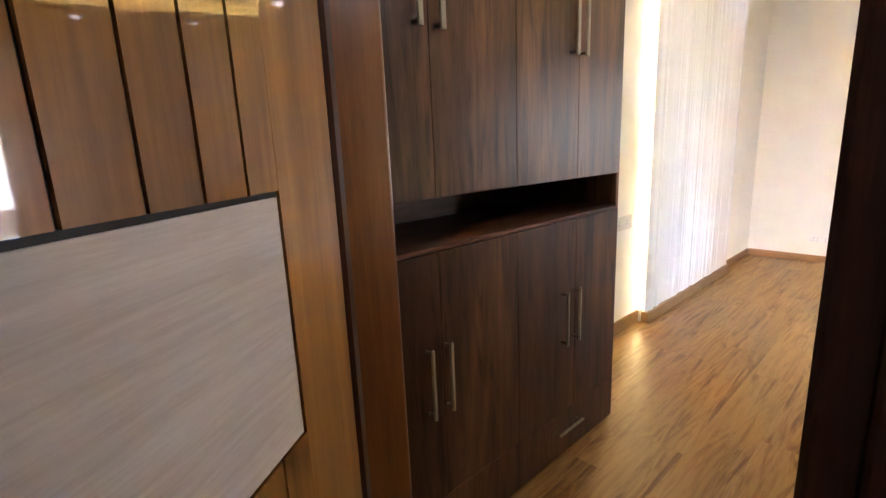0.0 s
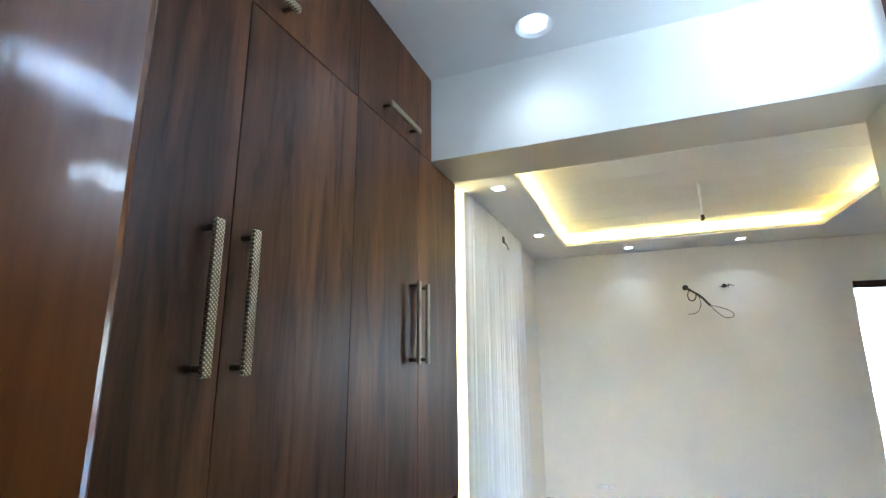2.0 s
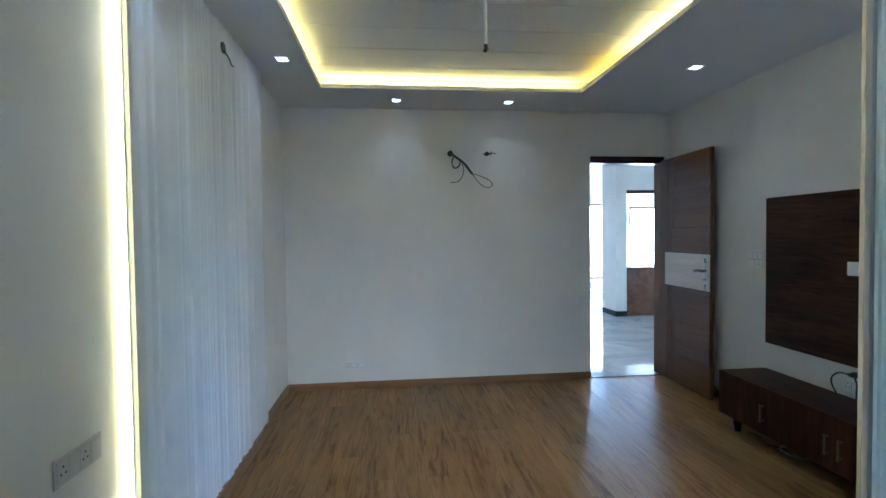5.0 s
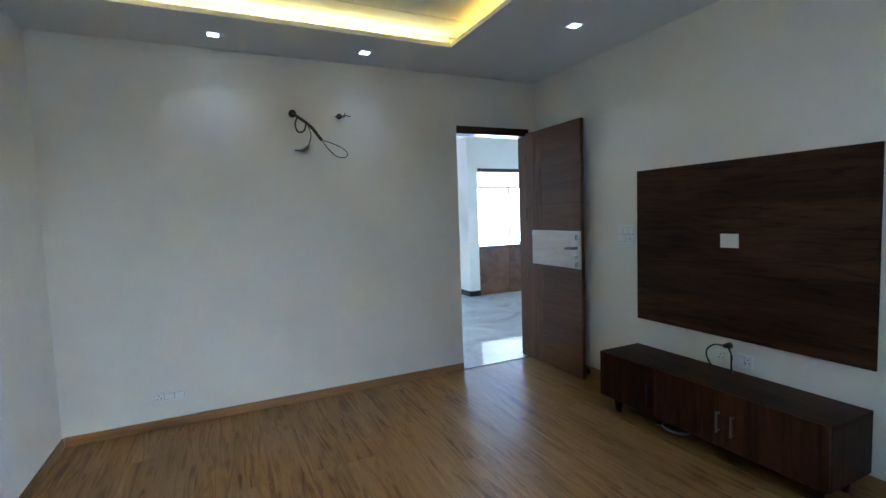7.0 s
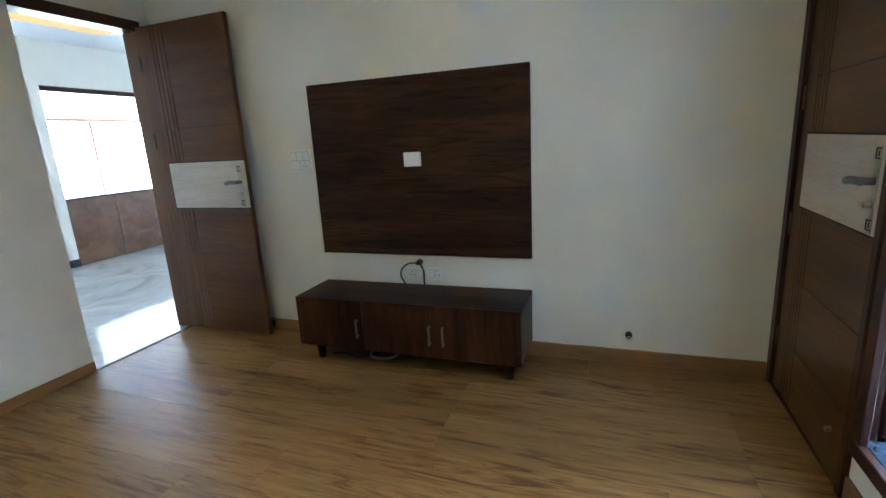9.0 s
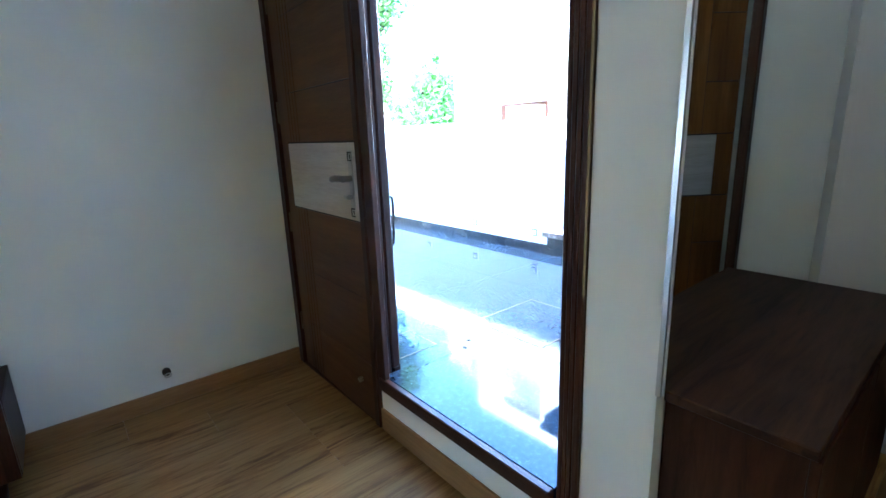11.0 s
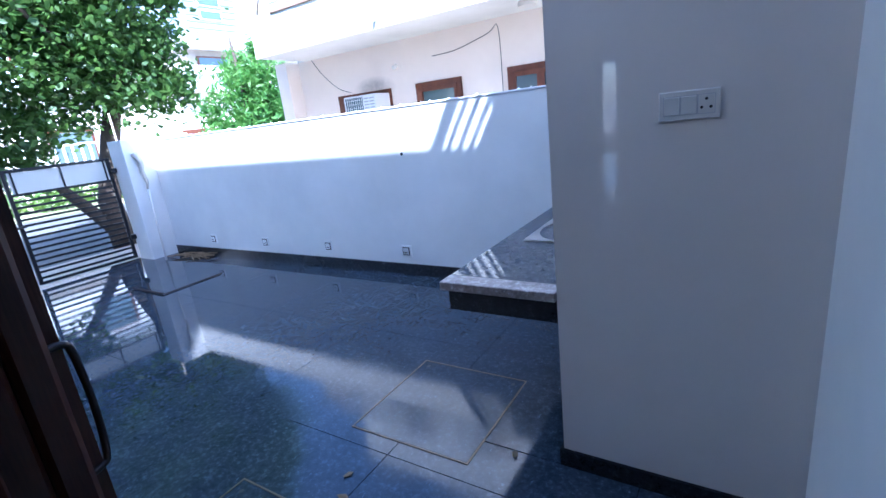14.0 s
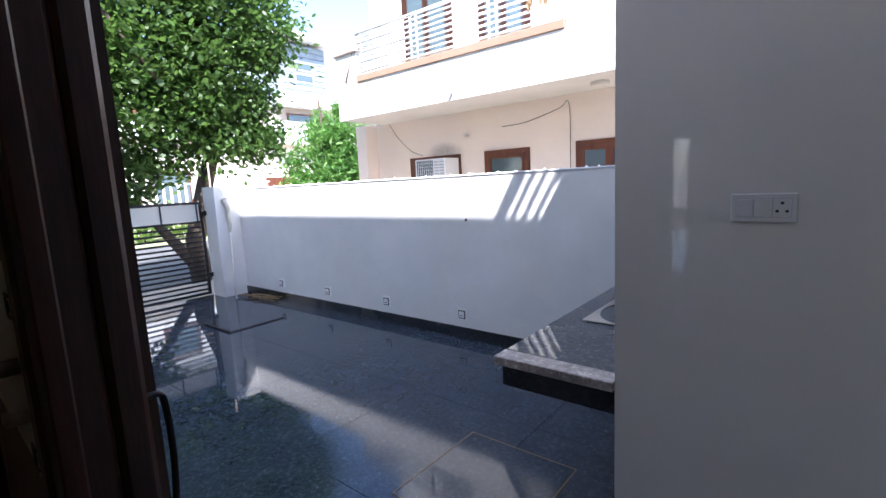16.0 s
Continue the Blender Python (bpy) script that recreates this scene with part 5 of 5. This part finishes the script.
def house_window(x0, x1, z0, z1, y, bars=1, label="red-brown wooden window", wood_mat=None):
    wood_mat = wood_mat or REDWOOD
    t = part("window", boxes((x0, x1, y - 0.02, y + 0.02, z1 - 0.07, z1), (x0, x1, y - 0.02, y + 0.02, z0, z0 + 0.07), (x0, x0 + 0.07, y - 0.02, y + 0.02, z0 + 0.07, z1 - 0.07), (x1 - 0.07, x1, y - 0.02, y + 0.02, z0 + 0.07, z1 - 0.07)), wood_mat, nh, label)
    w = (x1 - x0 - 0.14) / bars
    for k in range(bars):
        a = x0 + 0.07 + k * w
        part("sash", boxes((a, a + w, y - 0.005, y + 0.03, z1 - 0.13, z1 - 0.072), (a, a + w, y - 0.005, y + 0.03, z0 + 0.072, z0 + 0.13), (a, a + 0.05, y - 0.005, y + 0.03, z0 + 0.13, z1 - 0.13), (a + w - 0.05, a + w, y - 0.005, y + 0.03, z0 + 0.13, z1 - 0.13)), wood_mat, t)
        part("pane", boxes((a + 0.05, a + w - 0.05, y, y + 0.01, z0 + 0.13, z1 - 0.13)), DARKGLASS, t)
    return t


house_window(5.40, 6.485, 0.75, 1.725, NY + 0.012, 2)
house_window(4.16, 4.93, 0.75, 1.73, NY + 0.012, 1)
house_window(2.55, 3.46, 0.75, 1.745, NY + 0.012, 2)
house_window(5.45, 6.48, 2.9, 4.6, NY + 0.012, 2, "brown balcony door, its wood darkened for the shade there", SHADEDDOOR)
house_window(4.1, 4.95, 2.9, 4.6, NY + 0.012, 2, "brown balcony door, its wood darkened for the shade there", SHADEDDOOR)
ac = thing("window_air_conditioner", (5.95, NY + 0.2, 1.37), "white window air conditioner sticking out of the wooden window", "air conditioner")
part("case", boxes((5.42, 6.04, NY + 0.035, NY + 0.40, 1.37, 1.665), bevel=0.01), LAMPBODY, ac)
part("grille", boxes((5.66, 6.01, NY + 0.40, NY + 0.408, 1.40, 1.64)), DARKGLASS, ac, "dark finned condenser grille")
for k in range(9):
    part("fin", boxes((5.67 + k * 0.041, 5.678 + k * 0.041, NY + 0.408, NY + 0.412, 1.40, 1.64)), LAMPBODY, ac)
for k in range(4):
    part("fin", boxes((5.66, 6.01, NY + 0.412, NY + 0.415, 1.43 + k * 0.055, 1.436 + k * 0.055)), LAMPBODY, ac)
for k in range(5):
    for j in (0, 1):
        part("vent_slot", boxes((5.44 + j * 0.105, 5.525 + j * 0.105, NY + 0.40, NY + 0.404, 1.42 + k * 0.045, 1.44 + k * 0.045)), PLASTIC_GREY, ac)
single("facade_wire", tube(bmesh.new(), [(6.95, NY + 0.02, 2.36), (6.75, NY + 0.02, 2.1), (6.45, NY + 0.02, 1.85), (6.2, NY + 0.02, 1.76)], 0.0045, 5), DARKSTEEL, (6.9, NY + 0.02, 2.3), "thin dark cable sagging down the peach wall", "cable")
single("facade_wire", tube(bmesh.new(), [(4.6, NY + 0.02, 2.06), (4.2, NY + 0.02, 2.08), (3.7, NY + 0.02, 2.2), (3.55, NY + 0.02, 2.24), (3.54, NY + 0.02, 1.4)], 0.0042, 5), DARKSTEEL, (4.6, NY + 0.02, 2.06), "thin dark cable fixed to the peach wall", "cable")
part("brace", tube(bmesh.new(), [(6.60, BY - 0.03, 3.60), (6.86, BY + 0.03, 2.93)], 0.014, 6), CONCRETE, nh, "thin slanting rod at the balcony corner")
fl = thing("balcony_lamp", (2.95, -3.5, 2.36), "round glass lamp under the balcony slab", "lamp")
part("bowl", disc(bmesh.new(), (2.95, -3.5, 2.366), (0, 0, -1), 0.11, 0.05, 18), PIPE, fl)
single("spigot", tube(bmesh.new(), [(4.75, BY, 2.47), (4.75, BY + 0.12, 2.47)], 0.025, 8), PIPE, (4.75, BY, 2.47), "short drain spout in the balcony fascia", "pipe")
single("wall_bulb", tube(bmesh.new(), [(5.25, NY, 2.03), (5.25, NY + 0.08, 2.0)], 0.03, 8), PIPE, (5.25, NY, 2.03), "small pale lamp holder on the peach wall", "lamp")
random.seed(4)
pb = thing("dry_leaf_bunch", (3.45, BY, 3.5), "bunch of dried yellow leaves hung on the railing", "dried leaves")
for k in range(14):
    a, b = random.uniform(-0.16, 0.16), random.uniform(-0.2, 0.12)
    bm = bmesh.new()
    v = [bm.verts.new((3.45 + a + dx, BY + 0.03 + dy, 3.45 + b + dz)) for dx, dy, dz in ((0, 0, 0.02), (0.03, 0.02, -0.03), (0.0, 0.01, -0.12), (-0.03, 0.025, -0.03))]
    bm.faces.new(v)
    part("leaf", bm, STRING, pb)


# ---- trees ----
def leafy(name, blobs, count, size, seed, mat, stretch=1.0):
    """Leaves scattered through soft clumps; returns a mesh of folded leaves with an uneven outline."""
    rng = np.random.default_rng(seed)
    centres = []
    weights = np.array([b[3] ** 2 for b in blobs])
    pick = rng.choice(len(blobs), size=max(60, count // 70), p=weights / weights.sum())
    for i in pick:
        x, y, z, r = blobs[i]
        d = rng.normal(size=3)
        d /= np.linalg.norm(d)
        centres.append((np.array((x, y, z)) + d * r * rng.uniform(0.2, 1.0) ** 0.5, r))
    verts, faces = [], []
    for k in range(count):
        c, r = centres[rng.integers(len(centres))]
        p = c + rng.normal(size=3) * (0.10 + 0.12 * r)
        n = rng.normal(size=3) * np.array((0.9, 0.9, 0.45)) + np.array((0, 0, 0.9))
        n /= np.linalg.norm(n)
        u = np.cross(n, rng.normal(size=3))
        u /= np.linalg.norm(u)
        v = np.cross(n, u)
        s = size * rng.uniform(0.6, 1.3)
        w = s * 0.5 * stretch
        i0 = len(verts)
        verts += [tuple(p - u * s), tuple(p - u * s * 0.35 + v * w - n * s * 0.12), tuple(p + u * s * 0.4 + v * w * 0.85 - n * s * 0.2), tuple(p + u * s * 1.15 - n * s * 0.4),
                  tuple(p + u * s * 0.4 - v * w * 0.85 - n * s * 0.2), tuple(p - u * s * 0.35 - v * w - n * s * 0.12)]
        faces += [(i0, i0 + 1, i0 + 2, i0 + 3), (i0, i0 + 3, i0 + 4, i0 + 5)]
    me = bpy.data.meshes.new(name)
    me.from_pydata(verts, [], faces)
    me.materials.append(mat)
    return me


def crown_part(parent, me, label):
    ob = new("crown", me)
    ob.parent = parent
    ob.matrix_parent_inverse = Matrix.Translation(-BASE[parent])
    return tagged(ob, label)


TB = Vector((8.6, -1.15, -0.12))
t1 = thing("street_tree", TB, "broad leaved street tree standing outside the gate", "tree")
trunk = part("trunk", tube(bmesh.new(), [TB, TB + Vector((0.03, 0.02, 0.7)), TB + Vector((0.05, -0.25, 1.6)), TB + Vector((0.07, -0.5, 2.3)), TB + Vector((0.1, -0.5, 3.5)), TB + Vector((0.1, -0.4, 5.0))], 0.17, 10, 0.06), BARK, t1)
limbs = (((0, 0, 0.2), (0.1, 0.25, 0.6), (0.15, 0.55, 1.05), (0.2, 1.0, 1.6), (0.2, 1.6, 2.3)), ((0.05, -0.3, 1.7), (0.4, -0.7, 2.2), (0.7, -1.2, 2.9), (0.9, -1.6, 3.8)),
         ((0.05, -0.45, 2.1), (-0.3, 0.1, 2.7), (-0.5, 0.7, 3.3), (-0.6, 1.2, 4.0)), ((0.07, -0.5, 2.5), (0.2, -1.1, 2.9), (0.1, -1.7, 3.5), (0.0, -2.0, 4.2)), ((0.06, -0.45, 2.3), (0.4, 0.4, 3.0), (0.6, 1.2, 3.4), (0.7, 2.0, 3.6)))
for k, L in enumerate(limbs):
    part("limb", tube(bmesh.new(), [TB + Vector(p) for p in L], 0.11 if k == 0 else 0.065, 8, 0.02), BARK, t1)
blobs = [(8.7, -0.3, 2.5, 0.75), (8.6, 0.6, 2.1, 0.75), (8.7, -1.0, 3.3, 0.95), (8.8, -1.7, 3.1, 0.75), (8.7, -2.3, 2.9, 0.5), (8.6, -2.45, 3.9, 0.6), (8.6, -2.0, 4.3, 1.0), (8.7, -0.7, 4.5, 1.1), (8.8, 0.5, 3.6, 1.0), (8.8, 1.4, 3.0, 0.9),
         (8.7, -1.5, 5.5, 1.1), (8.7, 0.0, 5.6, 1.2), (8.6, -2.3, 5.2, 0.7), (8.4, 1.4, 4.6, 1.1), (8.5, 1.0, 1.8, 0.6), (8.5, -0.2, 1.75, 0.4), (8.6, -2.45, 2.2, 0.35), (9.1, -0.7, 6.5, 1.2), (8.5, -0.8, 1.9, 0.35), (8.4, -1.5, 2.3, 0.5), (8.5, -2.1, 2.2, 0.45), (8.4, -1.2, 2.7, 0.6), (8.6, -2.65, 3.4, 0.35), (8.6, -2.65, 4.7, 0.4), (8.5, 0.6, 1.45, 0.5), (8.5, -0.2, 1.4, 0.35), (8.5, 1.5, 1.5, 0.5), (8.6, 2.2, 2.4, 0.7), (8.3, 0.3, 2.4, 0.5), (8.2, -0.3, 3.3, 0.5)]
crown_part(t1, leafy("crown", blobs, 72000, 0.050, 3, LEAF, 1.15), "dense crown of broad green leaves with gaps")

FB = Vector((13.0, -7.2, -0.16))
t2 = thing("feathery_tree", FB, "light green feathery tree behind the boundary wall", "tree")
part("trunk", tube(bmesh.new(), [FB, FB + Vector((0.05, 0, 1.5)), FB + Vector((0, 0.1, 3.0)), FB + Vector((0.1, 0.1, 4.2))], 0.12, 8, 0.03), BARK, t2)
fb = [(13.0, -7.2, 1.4, 0.9), (12.9, -6.4, 1.9, 0.6), (13.1, -7.9, 2.0, 0.8), (13.0, -7.2, 2.6, 0.75), (13.0, -7.6, 3.1, 0.7), (13.0, -7.5, 3.8, 0.4), (13.0, -8.4, 1.8, 0.8), (13, -8.3, 2.8, 0.6), (12.8, -6.3, 1.3, 0.5)]
crown_part(t2, leafy("crown", fb, 9000, 0.11, 8, FERNLEAF, 0.5), "sprays of narrow light green leaflets")

# ---- far street ----
fbld = thing("far_building", (30, -19, -0.16), "three storey white building with blue-grey cladding across the street", "building")
part("ground_floor", boxes((30, 40, -30, -14.0, -0.16, 4.4)), PINKWALL, fbld)
part("lower_band", boxes((29.2, 40, -30, -15.0, 4.4, 5.4)), OUTWALL, fbld)
part("dark_storey", boxes((30.2, 40, -30, -16.5, 5.4, 7.0)), CONCRETE, fbld)
part("upper_band", boxes((29.4, 40, -30, -16.2, 7.0, 7.8)), OUTWALL, fbld)
part("clad_storey", boxes((30, 40, -20.6, -17.0, 7.8, 11.3)), CLADDING, fbld, "blue-grey horizontal cladding")
for k in range(9):
    part("cladding_board", boxes((29.93, 30, -20.6, -17.0, 7.85 + k * 0.38, 8.18 + k * 0.38)), CLADDING, fbld)
part("roof_slab", boxes((29.2, 40, -21.5, -16.4, 11.5, 11.9)), OUTWALL, fbld)
for z0 in (8.75, 9.55):
    w = part("window", boxes((29.88, 29.93, -19.5, -17.9, z0, z0 + 0.6)), OUTWALL, fbld)
    part("pane", boxes((29.86, 29.88, -19.4, -18.0, z0 + 0.08, z0 + 0.52)), DARKGLASS, w)
w = part("window", boxes((30.1, 30.2, -19.5, -17.2, 5.6, 6.6)), REDWOOD, fbld)
part("pane", boxes((30.08, 30.1, -19.4, -17.3, 5.7, 6.5)), DARKGLASS, w)
part("balcony_rail", boxes((29.15, 29.2, -22, -15.0, 5.4, 5.9)), WHITEMETAL, fbld)
part("door", boxes((29.95, 30, -17.0, -15.0, -0.1, 2.2)), REDWOOD, fbld)

fh = thing("far_house", (22, -2, -0.16), "low cream house with white trim across the street", "house")
part("wall", boxes((22, 30, -8.5, 12, -0.16, 3.6)), PINKWALL, fh)
part("upper_wall", boxes((23, 30, -7.5, 12, 3.6, 6.8)), OUTWALL, fh)
part("roof_slab", boxes((21.6, 30, -8.8, 12, 3.6, 3.85)), OUTWALL, fh)
part("roof_slab", boxes((22.6, 30, -7.9, 12, 6.8, 7.0)), OUTWALL, fh)
for y in (-6.8, -3.6, -0.4, 2.8):
    w = part("window", boxes((21.95, 22, y, y + 1.5, 0.9, 2.3)), REDWOOD, fh)
    part("pane", boxes((21.93, 21.95, y + 0.1, y + 1.4, 1.0, 2.2)), DARKGLASS, w)
    w = part("window", boxes((22.95, 23, y, y + 1.5, 4.4, 5.9)), REDWOOD, fh)
    part("pane", boxes((22.93, 22.95, y + 0.1, y + 1.4, 4.5, 5.8)), DARKGLASS, w)
fence = thing("white_fence", (19.5, -4, -0.16), "white upright bar fence across the street", "fence")
part("plinth", boxes((19.45, 19.6, -9, 9, -0.16, 0.7)), PINKWALL, fence)
for k in range(70):
    y = -8.9 + k * 0.256
    part("bar", boxes((19.5, 19.54, y, y + 0.07, 0.7, 1.75)), WHITEMETAL, fence)
part("rail", boxes((19.49, 19.55, -9, 9, 1.68, 1.74)), WHITEMETAL, fence)
structure("verge", boxes((15.5, 19.4, -90, 120, -0.16, -0.09)), LAWN, "patchy green verge beyond the street")
for i, (x, y, r) in enumerate(((17.2, -3.2, 0.5), (17.6, -2.2, 0.45), (17.4, -4.4, 0.55), (17.8, -1.0, 0.4), (17.1, -5.4, 0.45), (17.5, 0.4, 0.5))):
    t = thing("garden_shrub", (x, y, -0.09), "small green garden shrub on the verge", "shrub", "verge shrubs")
    part("stem", tube(bmesh.new(), [(x, y, -0.09), (x, y, r)], 0.03, 6, 0.015), BARK, t)
    crown_part(t, leafy("crown", [(x, y, r * 0.7, r), (x + 0.2, y + 0.3, r * 0.5, r * 0.7)], 500, 0.08, 20 + i, SHRUB), "small green leaves")

# ---- pieces: dado tiles, floorboards, driveway slabs ----
def piece_mesh(name, sx, sy, sz, mat, bevel=0.0015):
    bm = box(bmesh.new(), 0, sx, 0, sy, -sz, 0)
    top = [e for e in bm.edges if all(v.co.z > -1e-6 for v in e.verts)]
    bmesh.ops.bevel(bm, geom=top, offset=bevel, segments=1, affect="EDGES")
    return mesh_of(name, bm, mat)


dado = bpy.data.objects["wall_dado"]
tile_me = mesh_of("tile", box(bmesh.new(), 0, 0.59, -0.012, 0, 0, 0.258, bevel=0.002), BROWNTILE)
for i in range(9):
    for j in range(3):
        ob = new("tile", tile_me)
        ob.parent = dado
        ob.location = (3.655 + i * 0.6, 8.919, 0.01 + j * 0.263)

floor = bpy.data.objects["floor_base"]
cache = {}
random.seed(21)
W, L = 0.192, 1.21
col, x = 0, WX
while x < EX - 0.01:
    w = round(min(W, EX - x), 4)
    y = -1.08 - random.choice((0.0, 0.3, 0.6, 0.9))
    while y < FY:
        y0, y1 = max(y, -0.82), min(y + L, FY)
        if x > 1.19:
            y0 = max(y0, 2.0)
        elif x + w > 0.45 and y1 > 0.58:
            if y0 < 0.58:
                y1 = min(y1, 0.58)
            else:
                y0 = max(y0, 2.0)
        if y1 - y0 > 0.02:
            key = (w, round(y1 - y0, 3))
            if key not in cache:
                cache[key] = piece_mesh("floorboard", w - 0.0005, key[1] - 0.0005, 0.011, OAK, 0.0005)
            ob = new("floorboard", cache[key])
            ob.parent = floor
            ob.location = (x, y0, 0.0)
        y += L
    x += W

drive = bpy.data.objects["driveway_base"]
cache = {}
S = 0.9
xs = [2.87 + S * k for k in range(-3, 7)]
ys = [0.935 + S * k for k in range(-3, 7)]
for x in xs:
    for y in ys:
        x0, x1, y0, y1 = max(x, 0.637), min(x + S, 7.1), max(y, -0.927), min(y + S, FY)
        if x < 2.6 and y0 < 1.86:
            y1 = min(y1, 1.86)
        elif x < 2.6:
            x0 = max(x0, 2.6)
        spans = [(x0, x1, y0, y1)]
        if x0 < 1.337 and y0 < 0.713:
            spans = [(1.338, x1, y0, min(y1, 0.711))] + ([(x0, x1, 0.713, y1)] if y1 > 0.75 else [])
        for x0, x1, y0, y1 in spans:
            if x1 - x0 < 0.03 or y1 - y0 < 0.03:
                continue
            key = (round(x1 - x0, 3), round(y1 - y0, 3))
            if key not in cache:
                cache[key] = piece_mesh("slab", key[0] - 0.0025, key[1] - 0.0025, 0.013, GRANITE, 0.0008)
            ob = new("slab", cache[key])
            ob.parent = drive
            ob.location = (x0, y0, OUT)
